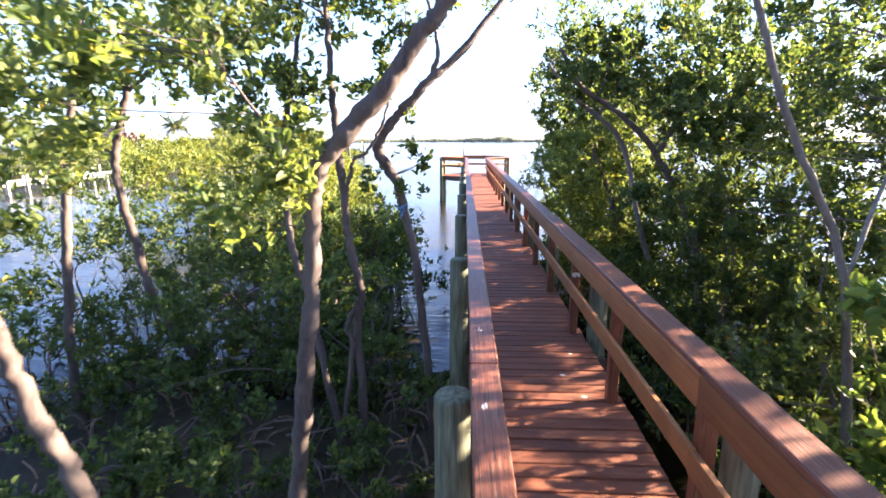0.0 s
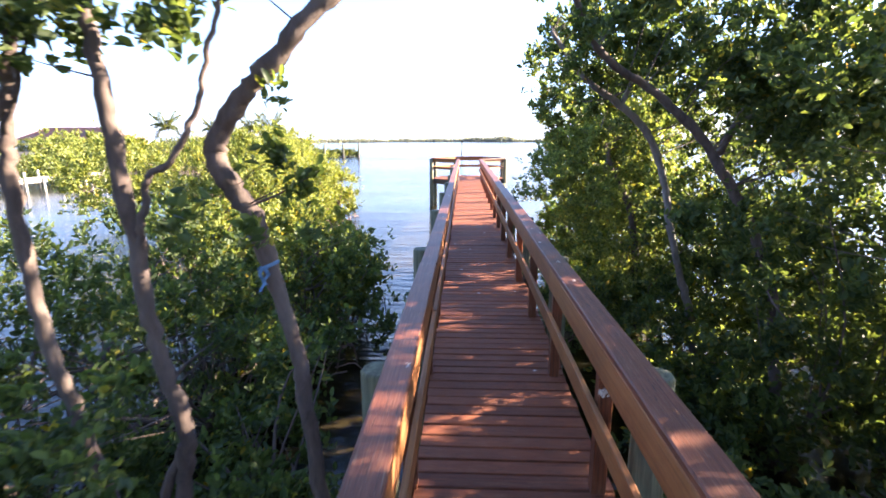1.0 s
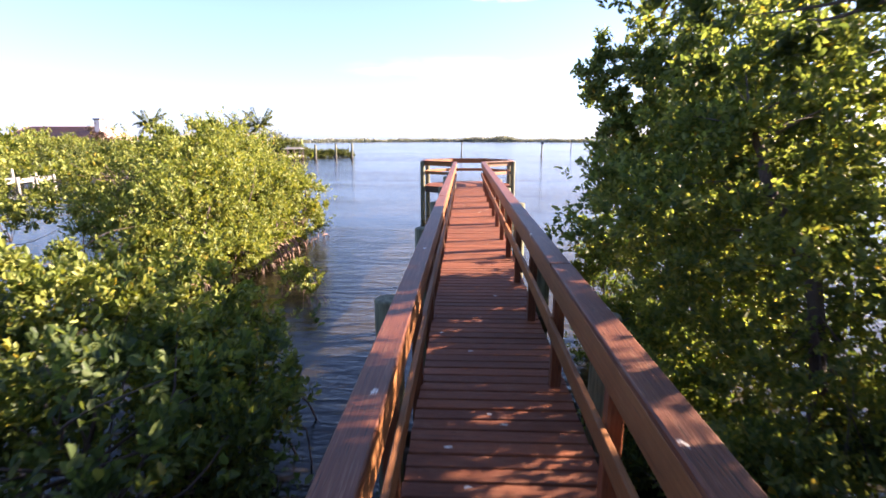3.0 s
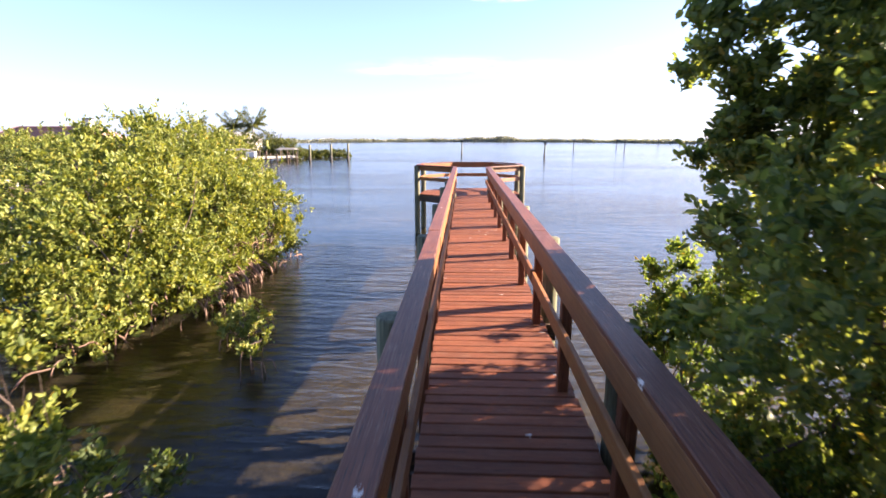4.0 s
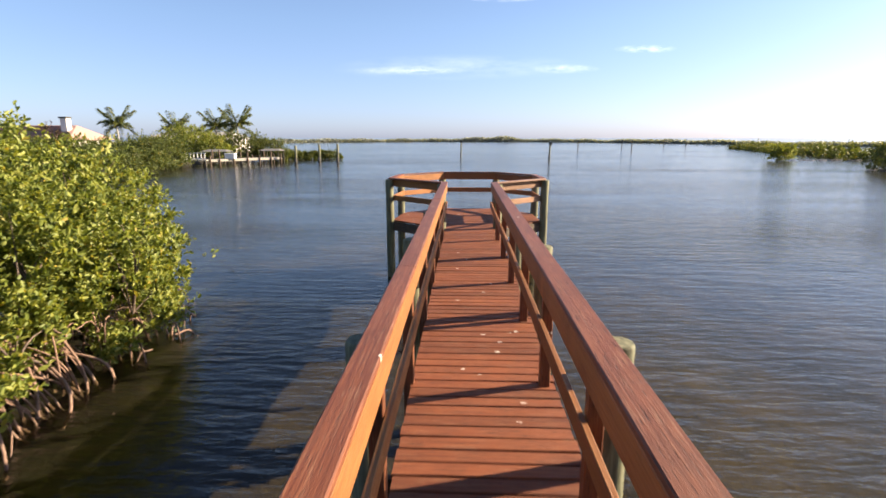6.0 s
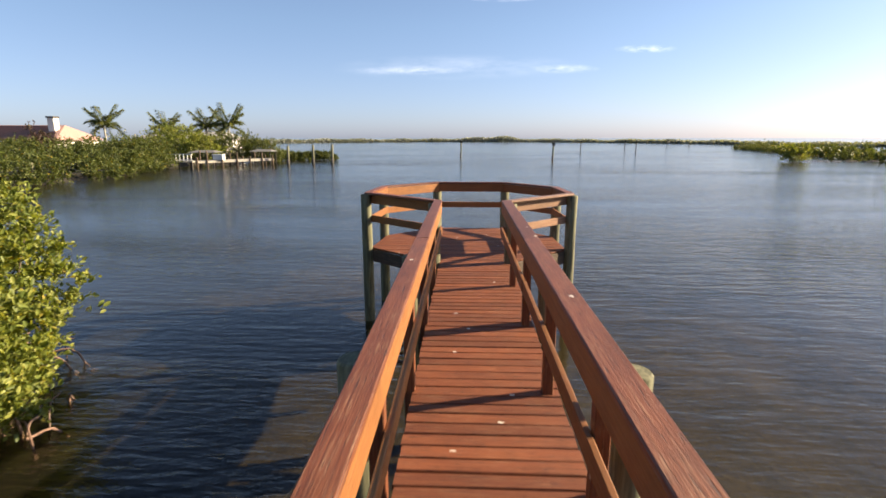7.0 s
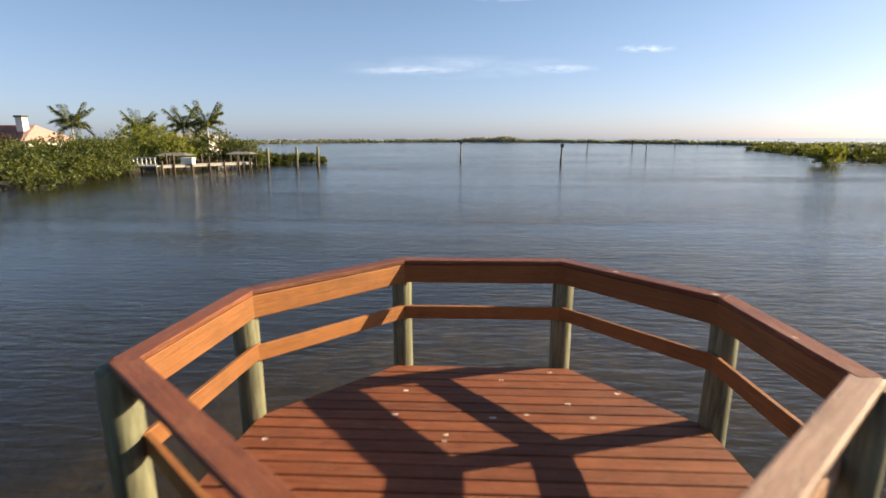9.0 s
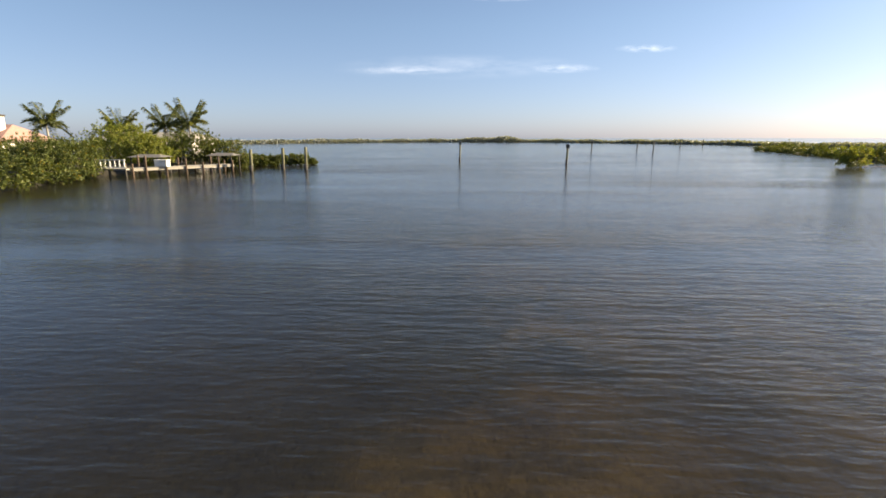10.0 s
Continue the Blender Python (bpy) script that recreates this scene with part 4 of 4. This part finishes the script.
mangrove("mangrove_bush", "leafy green mangrove bush at the waterline", (2.6, 16.6, -1.9), [],
         [(2.25, 17.95, 0.5, 0.32, 0.38, 0.48), (2.55, 17.8, -0.35, 0.8, 0.7, 0.8), (2.2, 18.1, -0.1, 0.36, 0.38, 0.55), (2.7, 15.8, -0.9, 1.0, 1.1, 0.9), (2.2, 14.2, -1.1, 0.9, 1.0, 0.8), (2.9, 17.4, 0.1, 0.7, 0.7, 0.9), (2.5, 16.9, -1.2, 1.0, 1.0, 0.6)], 5600, 9, 0.064, 29, 60, 25, M_FRESH, r0=0.014, inner=0.35)
mangrove("mangrove_bush", "fresh green broad-leaved shrub beside the rail", (2.5, 3.2, -1.8), [],
         [(2.45, 3.5, 0.3, 0.65, 0.7, 1.1), (2.0, 3.6, 1.3, 0.35, 0.35, 0.5), (2.9, 4.0, 0.9, 0.7, 0.6, 0.9), (2.0, 2.4, -0.6, 0.6, 0.7, 0.8), (1.6, 3.0, -0.1, 0.35, 0.5, 0.6)], 900, 7, 0.11, 28, 40, r0=0.014, mat=M_FRESH)
mangrove("mangrove_tree", "mangrove trees behind the bank, upper crowns added for shade", (8.2, 11.0, -1.8),
         [[(8.2, 11.0, -1.9, 0.1), (8.0, 11.0, 1.5, 0.08), (7.8, 11.2, 3.8, 0.04)]],
         [(7.6, 10.5, 0.0, 1.2, 1.4, 0.8), (9.0, 4.0, 1.2, 2.0, 2.4, 1.8), (7.8, 8.6, 4.9, 2.2, 3.0, 1.4), (7.4, 12.8, 4.6, 2.0, 2.6, 1.3), (8.6, 6.4, 1.8, 1.0, 1.2, 1.3), (8.6, 10.6, 2.5, 1.3, 2.2, 1.3), (8.4, 14.0, 2.7, 1.3, 2.0, 1.4)], 2300, 8, 0.17, 27, 36, r0=0.014)

mangrove("mangrove_tree", "tall mangrove tree added mostly out of view to block the sun", (10.8, 8.6, -1.8),
         [[(10.8, 8.6, -1.9, 0.11), (10.7, 8.6, 1.5, 0.09), (10.6, 8.8, 4.4, 0.05)], [(11.2, 12.0, -1.9, 0.1), (11.0, 12.0, 2.0, 0.08), (10.9, 12.2, 4.4, 0.04)]],
         [(10.8, 6.6, 3.8, 1.8, 2.4, 2.4), (10.9, 10.2, 4.2, 1.8, 2.4, 2.4), (11.0, 13.0, 3.6, 1.7, 1.8, 2.2), (10.6, 6.0, 1.4, 1.4, 1.8, 1.4)], 1200, 8, 0.19, 30, 30, r0=0.016)

for at, lean, seed in (((-4.2, -3.2, -1.0), 1.2, 81), ((4.4, -3.6, -1.0), -1.2, 82), ((-7.5, 0.4, -1.2), 0.4, 83), ((7.4, 0.2, -1.2), -0.4, 84)):
    x, y, z = at
    mangrove("mangrove_tree", "tall leafy mangrove tree at the landward end of the pier", at,
             [[(x, y, z - 0.3, 0.11), (x + 0.3 * lean, y, 1.2, 0.09), (x + 0.6 * lean, y + 0.1, 3.2, 0.06), (x + lean, y + 0.2, 4.8, 0.03)]],
             [(x + lean, y, 4.6, 2.6, 2.4, 1.3), (x, y - 0.8, 2.4, 2.4, 2.0, 1.6), (x - 0.6 * lean, y, 0.4, 2.2, 2.2, 1.4)], 1500, 8, 0.15, seed, 30, r0=0.016)

# ---------- far left shore ----------
def shore_plants(name, label, base, blobs, tips_n, leaf, seed, mat=M_FAR_LEAF, per=8, limb_n=30, category="mangrove hedge"):
    blobs = [(b[0], b[1], b[2] + 0.3, *b[3:]) for b in blobs]
    return mangrove(name, label, base, [], blobs, tips_n, per, leaf, seed, limb_n, 0, mat, 0.04, category, floor=WATER_Z)


hedge = []
for k in range(9):
    y = 34 + 5.2 * k
    hedge.append((-37.5 - 0.08 * (y - 34) + 4.5 * min(1.0, max(0.0, (y - 44) / 10)) - 0.6 * math.sin(1.7 * k), y, -0.55, 4.2, 3.8, 1.5 + 0.2 * math.sin(2.3 * k)))
shore_plants("mangrove_hedge", "thick green mangrove hedge along the far waterline", (-38.5, 55, -1.6), hedge, 5600, 0.21, 41)
shore_plants("shore_tree", "light green trees behind the long pale dock", (-54, 74, -1.2),
             [(-56, 74, 0.6, 3.4, 2.8, 2.3), (-51, 72, 0.3, 3.0, 2.6, 2.1), (-61, 78, 0.7, 3.4, 3.0, 2.6), (-66, 82, 0.6, 3.6, 3.0, 2.2)], 1500, 0.3, 47, M_LEAF_Y, limb_n=30, category="tree")
shore_plants("garden_hedge", "tall green garden hedge in front of the house", (-84, 112, -1.2),
             [(-98 + 5.5 * k, 112 - 0.5 * k, 0.1, 3.6, 2.0, 1.9 + 0.25 * math.sin(2.1 * k)) for k in range(6)], 2600, 0.24, 48, category="hedge")
shore_plants("mangrove_hedge", "rounded mangrove hedge beside the private dock", (-41, 80, -1.9),
             [(-37.5, 80, -0.2, 3.0, 3.2, 2.0), (-41, 82, 0.0, 4, 4, 2.2), (-47, 85, -0.1, 5, 4, 1.9), (-56, 86, -0.2, 6, 4, 1.8)], 5200, 0.2, 42)
shore_plants("shore_tree", "spreading light green tree behind the dock", (-42, 97, -1.2), [(-41, 95, 1.2, 4.2, 3.0, 2.4), (-46, 99, 1.4, 4.4, 3.0, 2.6), (-38, 94, 0.2, 3.4, 2.4, 1.8)], 3000, 0.21, 43, M_LEAF_Y, limb_n=40, category="tree")
shore_plants("shore_tree", "low olive green tree by the dock end", (-35, 100, -1.2), [(-35.5, 98, 0.7, 4.0, 2.6, 2.0), (-32.0, 99, 0.1, 3.0, 2.4, 1.9), (-29.6, 98.5, -0.7, 2.0, 1.6, 1.2)], 2400, 0.2, 44, M_FAR_LEAF, limb_n=40, category="tree")
shore_plants("shore_tree", "dark red-leaved shrub in front of the house", (-66, 98, -1.2), [(-66, 98, 1.0, 2.6, 2.0, 2.2)], 350, 0.3, 45,
             leaf_material("copper_leaf", (0.05, 0.03, 0.03), (0.08, 0.05, 0.045), (0.12, 0.09, 0.06), 0.0), limb_n=20, category="shrub")
spit = [(-31 + 1.6 * k, 101.5 + 1.0 * k, -1.2 + 0.15 * math.sin(2.1 * k), 1.7, 1.4, 1.15 - 0.06 * k) for k in range(6)]
shore_plants("mangrove_hedge", "low mangrove hedge on a spit of land", (-27, 105, -1.6), spit, 5200, 0.17, 46)


def frond_bm(length, droop, rise, rs):
    """A feather palm frond along +x: an arched rib and paired hanging leaflets."""
    bm = bmesh.new()
    rib = [Vector((length * t * (1 - 0.12 * t), 0, rise * length * t - droop * length * t * t)) for t in np.linspace(0, 1, 8)]
    tube_into(bm, rib, list(np.linspace(0.035, 0.006, 8)), 4, False)
    for k in range(40):
        t = 0.1 + 0.88 * k / 39
        p = Vector((length * t * (1 - 0.12 * t), 0, rise * length * t - droop * length * t * t))
        for side in (-1, 1):
            ln = length * 0.3 * (1 - 0.75 * (t - 0.4) ** 2) * rs.uniform(0.85, 1.1)
            way = Vector((0.6, side * 0.85, 0.35 - 1.1 * rs.rand())).normalized()
            a, c = p - Vector((0.085, 0, 0)), p + Vector((0.085, 0, 0))
            m1, m2 = a + way * ln * 0.5, c + way * ln * 0.5
            v = [bm.verts.new(q) for q in (a, c, m2, p + way * ln + Vector((0, 0, -0.12 * ln)), m1)]
            bm.faces.new(v)
    return bm


def palm(at, height, length, seed, label):
    rs = np.random.RandomState(seed)
    ob = thing("palm_tree", at, label, "palm", "palms on the far shore")
    lean = Vector((rs.uniform(-0.3, 0.3), rs.uniform(-0.3, 0.3), 0))
    bm = bmesh.new()
    path = [lean * (t * t) + Vector((0, 0, height * t)) for t in np.linspace(0, 1, 12)]
    tube_into(bm, path, [0.17 - 0.05 * t + 0.012 * (k % 2) for k, t in enumerate(np.linspace(0, 1, 12))], 10)
    part("trunk", bm, M_SILVER, ob)
    shapes = [mesh_of("frond", frond_bm(length, dr, ri, rs)) for dr, ri in ((0.3, 1.4), (0.6, 1.2), (0.9, 0.85), (0.8, 0.05))]
    n = 18
    for k in range(n):
        tier = min(3, int(4 * k / n))
        part_of("frond", shapes[tier], M_PALM, ob, "", Matrix.Translation(lean + Vector((0, 0, height - 0.05 * tier))) @ pose(0, 0, 0, rs.uniform(-12, 12), rs.uniform(-10, 10), 137.5 * k + rs.uniform(-12, 12)))


palm((-62.5, 108, -1.2), 5.5, 3.0, 51, "tall coconut palm with drooping green fronds near the house")
palm((-54.8, 113, -1.2), 4.9, 2.7, 52, "coconut palm behind the light green tree")
palm((-44.6, 108, -1.2), 5.1, 2.8, 53, "coconut palm behind the dock")
palm((-39.6, 106, -1.2), 5.3, 2.95, 54, "coconut palm at the end of the garden")


def gable(name, sx, sy, h, material, parent, z, over=0.4, hip=0.35):
    bm = bmesh.new()
    a, b, r = sx / 2 + over, sy / 2 + over, (sx / 2) * (1 - hip)
    v = [bm.verts.new(p) for p in ((-a, -b, z), (a, -b, z), (a, b, z), (-a, b, z), (-r, 0, z + h), (r, 0, z + h))]
    for f in ((0, 1, 5, 4), (2, 3, 4, 5), (1, 2, 5), (3, 0, 4), (3, 2, 1, 0)):
        bm.faces.new([v[i] for i in f])
    return part(name, bm, material, parent)


def box_part(name, size, at, material, parent, label="", bevel=0.0):
    bm = bmesh.new()
    bmesh.ops.create_cube(bm, size=1.0, matrix=Matrix.Translation(at) @ Matrix.Diagonal((*size, 1)))
    if bevel:
        bmesh.ops.bevel(bm, geom=list(bm.edges), offset=bevel, segments=1, affect="EDGES")
    return part(name, bm, material, parent, label)


house = thing("house", (-92, 124, -1.1), "single-storey house with a pink clay-tiled hip roof and white chimney", "house")
box_part("wall", (24, 12, 2.8), (0, 0, 1.4), M_STUCCO, house)
gable("roof", 24, 12, 3.0, M_ROOF, house, 2.75, 0.8, 0.2)
for k in range(22):
    box_part("tile_course", (24.6 - k * 0.36, 0.16, 0.06), (0, -6.7 + 0.3 * k, 2.84 + 0.133 * k), M_ROOF, house)
chim = box_part("chimney", (1.3, 1.3, 4.0), (9.2, -2.4, 5.2), M_STUCCO, house)
box_part("chimney_cap", (1.6, 1.6, 0.3), (9.2, -2.4, 7.25), M_DARK, chim)
for k in range(4):
    w = box_part("window", (1.4, 0.12, 1.2), (-8 + 5 * k, -6.05, 1.6), M_DARK, house)
    box_part("window_frame", (1.6, 0.08, 1.4), (-8 + 5 * k, -6.02, 1.6), M_WHITE, w)

villa = thing("house", (-56, 124, -1.1), "pale low house half hidden behind palms", "house")
box_part("wall", (18, 8, 3.0), (0, 0, 1.5), M_STUCCO, villa)
gable("roof", 18, 8, 1.4, M_SILVER, villa, 3.0, 0.6, 0.2)
for k in range(4):
    box_part("window", (1.6, 0.12, 1.3), (-7 + 4.5 * k, -4.05, 1.7), M_DARK, villa)

# long pale dock along the hedge
quay = thing("dock", (-31.6, 38.5, -1.6), "long pale boat dock on weathered piles beside the hedge", "dock")
me = mesh_of("deck_plank", beam_bm(0.26, 1.6, 0.06, 0.0))
for k in range(46):
    part_of("deck_plank", me, M_SILVER, quay, "", pose(0, -6.2 + 0.28 * k, 0.9, 0, 0, 90))
part_of("dock_fascia", mesh_of("dock_fascia", beam_bm(12.9, 0.06, 0.26, 0.0)), M_SILVER, quay, "pale edge board", pose(0.84, 0.1, 0.8, 0, 0, 90))
quay_pile = pile_mesh(3.6, 0.09, 12)
for k in range(9):
    for w in (-0.75, 0.95):
        part_of("round_post", quay_pile, M_SILVER, quay, "", pose(w, -6.1 + 1.55 * k, 1.3 + 0.25 * math.sin(2.9 * k), 0, 0, 30 * k))

# private dock
dock = thing("dock", (-30, 86, -1.55), "weathered private dock with a white railing and round piles", "dock")
DOCK_A, DOCK_B = Vector((-33.0, 82.4, 0)), Vector((-26.6, 91.0, 0))
dd = (DOCK_B - DOCK_A).normalized()
dn = Vector((-dd.y, dd.x, 0))
dz = math.degrees(math.atan2(dd.y, dd.x))
for k in range(44):
    p = DOCK_A + dd * (0.12 + 0.24 * k) + dn * 0.8 - Vector((-30, 86, 0))
    me = mesh_of("deck_plank", beam_bm(0.22, 1.7, 0.06, 0.0)) if k == 0 else me
    part_of("deck_plank", me, M_SILVER, dock, "", pose(p.x, p.y, 0.86, 0, 0, dz))
c = (DOCK_A + DOCK_B) / 2 - Vector((-30, 86, 0))
part_of("dock_fascia", mesh_of("dock_fascia", beam_bm(10.6, 0.08, 0.22, 0.0)), M_SILVER, dock, "pale edge board", pose(c.x, c.y, 0.72, 0, 0, dz))
dock_pile = pile_mesh(3.6, 0.095, 9)
for k, (u, top) in enumerate(((0.0, 1.35), (1.25, 2.1), (3.2, 1.2), (5.2, 1.75), (7.0, 1.25), (8.8, 1.8), (10.4, 1.35))):
    for w in (-0.12, 1.7):
        p = DOCK_A + dd * u + dn * w - Vector((-30, 86, 0))
        part_of("round_post", dock_pile, M_BEAM if k != 1 else M_PILE, dock, "", pose(p.x, p.y, top, 0, 0, 40 * k))
# landing with railing on the hedge side
landing = box_part("landing", (3.6, 2.0, 0.14), (-4.9, -3.4, 0.82), M_SILVER, dock)
box_part("handrail", (3.6, 0.09, 0.08), (-4.9, -4.35, 1.75), M_WHITE, landing)
box_part("bottom_rail", (3.6, 0.06, 0.08), (-4.9, -4.35, 1.05), M_WHITE, landing)
for k in range(8):
    box_part("baluster", (0.1, 0.08, 0.8), (-6.6 + 0.48 * k, -4.35, 1.36), M_WHITE, landing)
for x in (-6.5, -4.9, -3.3):
    box_part("support_post", (0.16, 0.16, 2.4), (x, -4.2, -0.3), M_DARK, landing)
box = thing("dock_box", (-31.4, 84.9, -0.63), "white dock box standing on the private dock", "dock box")
box_part("body", (1.3, 0.7, 0.6), (0, 0, 0.3), M_WHITE, box, "", 0.03)
box_part("lid", (1.4, 0.8, 0.12), (0, 0, 0.66), M_WHITE, box, "", 0.03)
for (x, y, w) in ((-35.2, 89.0, 3.4), (-29.4, 94.5, 3.0)):
    sh = thing("boat_shelter", (x, y, -1.55), "low grey roofed boat shelter on posts by the dock", "boat shelter", "boat shelters")
    gable("roof", w, 2.2, 0.3, M_SLATE, sh, 1.75, 0.2, 0.3)
    for px in (-w / 2 + 0.2, w / 2 - 0.2):
        for py in (-1.1, 1.1):
            box_part("support_post", (0.12, 0.12, 2.9), (px, py, 0.35), M_DARK, sh)


# mooring piles and channel markers
def stake(name, x, y, top, radius, label, category, group, board=None):
    ob = thing(name, (x, y, WATER_Z), label, category, group)
    bm = bmesh.new()
    zs = [-2.2, -0.5, 0.5, 1.3, top - WATER_Z]
    tube_into(bm, [(0.02 * k, 0, z) for k, z in enumerate(zs)], [radius * (1.04 - 0.03 * k) for k in range(5)], 10)
    post = part("post", bm, M_PILE if radius > 0.13 else M_DARK, ob)
    bm = bmesh.new()
    tube_into(bm, [(0, 0, -0.6), (0.02, 0, 0.75)], [radius * 1.12] * 2, 10)
    part("tide_band", bm, M_DARK, post, "dark wet tide band")
    if board:
        box_part("day_board", (board, 0.06, board), (0.08, -radius - 0.04, top - WATER_Z - board * 0.55), M_DARK, ob)
        box_part("lamp_bracket", (0.12, 0.12, 0.3), (0.08, 0, top - WATER_Z + 0.12), M_STEEL, ob)


for x, y, top in ((-24.6, 90.8, 1.0), (-22.2, 94.5, 1.1), (-19.4, 94.5, 1.2)):
    stake("mooring_pile", x, y, top, 0.19, "tall round mooring pile with a dark wet base", "mooring pile", "mooring piles")
stake("mooring_pile", -35.2, 61.0, 0.2, 0.16, "short pale mooring pile beside the hedge", "mooring pile", "mooring piles")
for x, y, top, r, b in ((-0.9, 117.5, 1.6, 0.14, 0.42), (14.5, 107.0, 1.35, 0.15, 0.5), (31, 160, 1.4, 0.12, 0.3), (52, 190, 1.4, 0.13, 0.5), (43, 152, 1.5, 0.12, 0.3), (78, 222, 1.5, 0.13, 0.3), (92, 235, 1.4, 0.13, 0.3)):
    stake("channel_marker", x, y, top, r, "dark channel marker post standing in open water", "channel marker", "channel markers", b)

# ---------- islands and far shore ----------
shore_plants("mangrove_islet", "small leaning mangrove tree on an islet in the bay", (51, 103, -1.6), [(51.4, 103, -0.85, 2.0, 1.5, 1.0), (50.0, 103, 0.0, 1.7, 1.4, 0.9), (51.8, 103, 0.2, 1.6, 1.3, 0.8)], 700, 0.2, 61, M_LEAF_Y, limb_n=24, category="mangrove islet")
shore_plants("mangrove_clump", "dark mangrove clump standing in the shallows", (49, 79, -1.6), [(48.0, 78, -0.3, 2.6, 2.4, 1.5), (51.5, 80, 0.1, 3.4, 2.8, 1.9)], 1100, 0.22, 63, limb_n=20, category="mangrove clump")
rocks = thing("rock_bar", (60, 104, -1.58), "low dark line of oyster rocks beside the islet", "rocks")
rr = random.Random(5)
bm = bmesh.new()
for k in range(60):
    bmesh.ops.create_icosphere(bm, subdivisions=1, radius=rr.uniform(0.15, 0.4), matrix=Matrix.Translation((rr.uniform(-6.5, 8), rr.uniform(-0.4, 0.4) + 0.0, 0.0)) @ Matrix.Diagonal((1.5, 1, 0.5, 1)))
tagged(part("rock_bed", bm, M_DARK, rocks), kind="stuff")
isl = []
for k in range(16):
    t = k / 15
    isl.append((92 - 26 * t, 192 - 88 * t, -1.2 + 0.2 * math.sin(2.7 * k), 4.4, 5.2, 1.35 + 0.25 * math.sin(2.1 * k)))
shore_plants("mangrove_island", "low dark green mangrove island on the bay", (79, 148, -1.6), isl, 5200, 0.36, 62, category="mangrove island")


def far_shore():
    rs = np.random.RandomState(71)
    n = 42000
    a = rs.uniform(-0.8, 0.8, n)
    r = np.maximum(430 - 420 * np.abs(a) ** 1.6, 270) + rs.uniform(0, 14, n)
    top = 2.6 + 0.7 * np.sin(31 * a) * np.sin(13 * a + 1) + 0.5 * np.sin(87 * a) + 3.0 * np.exp(-((a - 0.075) / 0.02) ** 2) + 1.2 * np.exp(-((a - 0.02) / 0.03) ** 2)
    top = top * np.clip((r - 150) / 280, 0.3, 1) * 0.72
    z = WATER_Z + (top + 0.2) * rs.uniform(0, 1, n)
    pos = np.stack([r * np.sin(a), 20 + r * np.cos(a), z], -1)
    d = rs.normal(size=(n, 3)) + np.array((0, 0, 0.4))
    L = rs.uniform(0.7, 1.5, n)
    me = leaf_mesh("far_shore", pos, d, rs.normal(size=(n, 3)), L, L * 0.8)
    ob = part_of("far_shore", me, M_HAZED_WOOD)
    tagged(ob, "long hazy wooded shoreline on the far side of the bay", "shoreline", kind="stuff")


far_shore()


def cloud(at, sx, sz, dense):
    n = Nodes("thin_cloud")
    tc = n.add("ShaderNodeTexCoord")
    sep = n.add("ShaderNodeSeparateXYZ")
    mp = n.add("ShaderNodeMapping")
    n.put(mp, {"Vector": tc.outputs["Object"], "Scale": (2 / sx, 1, 2 / sz)})
    ln = n.add("ShaderNodeVectorMath", operation="LENGTH")
    n.put(ln, {0: mp.outputs[0]})
    edge = n.math("SUBTRACT", 1.0, n.math("MINIMUM", ln.outputs["Value"], 1.0))
    ns = n.noise(n.coords((6 / sx, 1, 2.4 / sz)), 1.0, 6, 0.65)
    alpha = n.math("MULTIPLY", n.ramp(ns, [(0.35, (0, 0, 0)), (0.75, (1, 1, 1))]), edge)
    tr = n.add("ShaderNodeBsdfTransparent")
    df = n.add("ShaderNodeEmission")
    n.put(df, {"Color": (1, 0.98, 0.96, 1), "Strength": 0.95})
    mx = n.add("ShaderNodeMixShader")
    n.put(mx, {0: n.math("MULTIPLY", alpha, dense), 1: tr.outputs[0], 2: df.outputs[0]})
    n.nt.links.new(mx.outputs[0], n.out.inputs["Surface"])
    bm = bmesh.new()
    v = [bm.verts.new(p) for p in ((-sx / 2, 0, -sz / 2), (sx / 2, 0, -sz / 2), (sx / 2, 0, sz / 2), (-sx / 2, 0, sz / 2))]
    bm.faces.new(v)
    ob = part("cloud", bm, n.mat)
    ob.location = at
    tagged(ob, "thin white cloud streak low in the sky, the widest a painted haze", "cloud", kind="structure")


for a, rise, w, h, dense in ((-0.108, 0.124, 0.24, 0.018, 0.36), (0.182, 0.124, 0.14, 0.018, 0.38), (0.321, 0.152, 0.12, 0.016, 0.32), (0.072, 0.25, 0.15, 0.018, 0.34), (-0.01, 0.13, 0.5, 0.05, 0.12)):
    D = 3200
    cloud((D * math.tan(a), D, D * rise / math.cos(a)), D * w, D * h, dense)
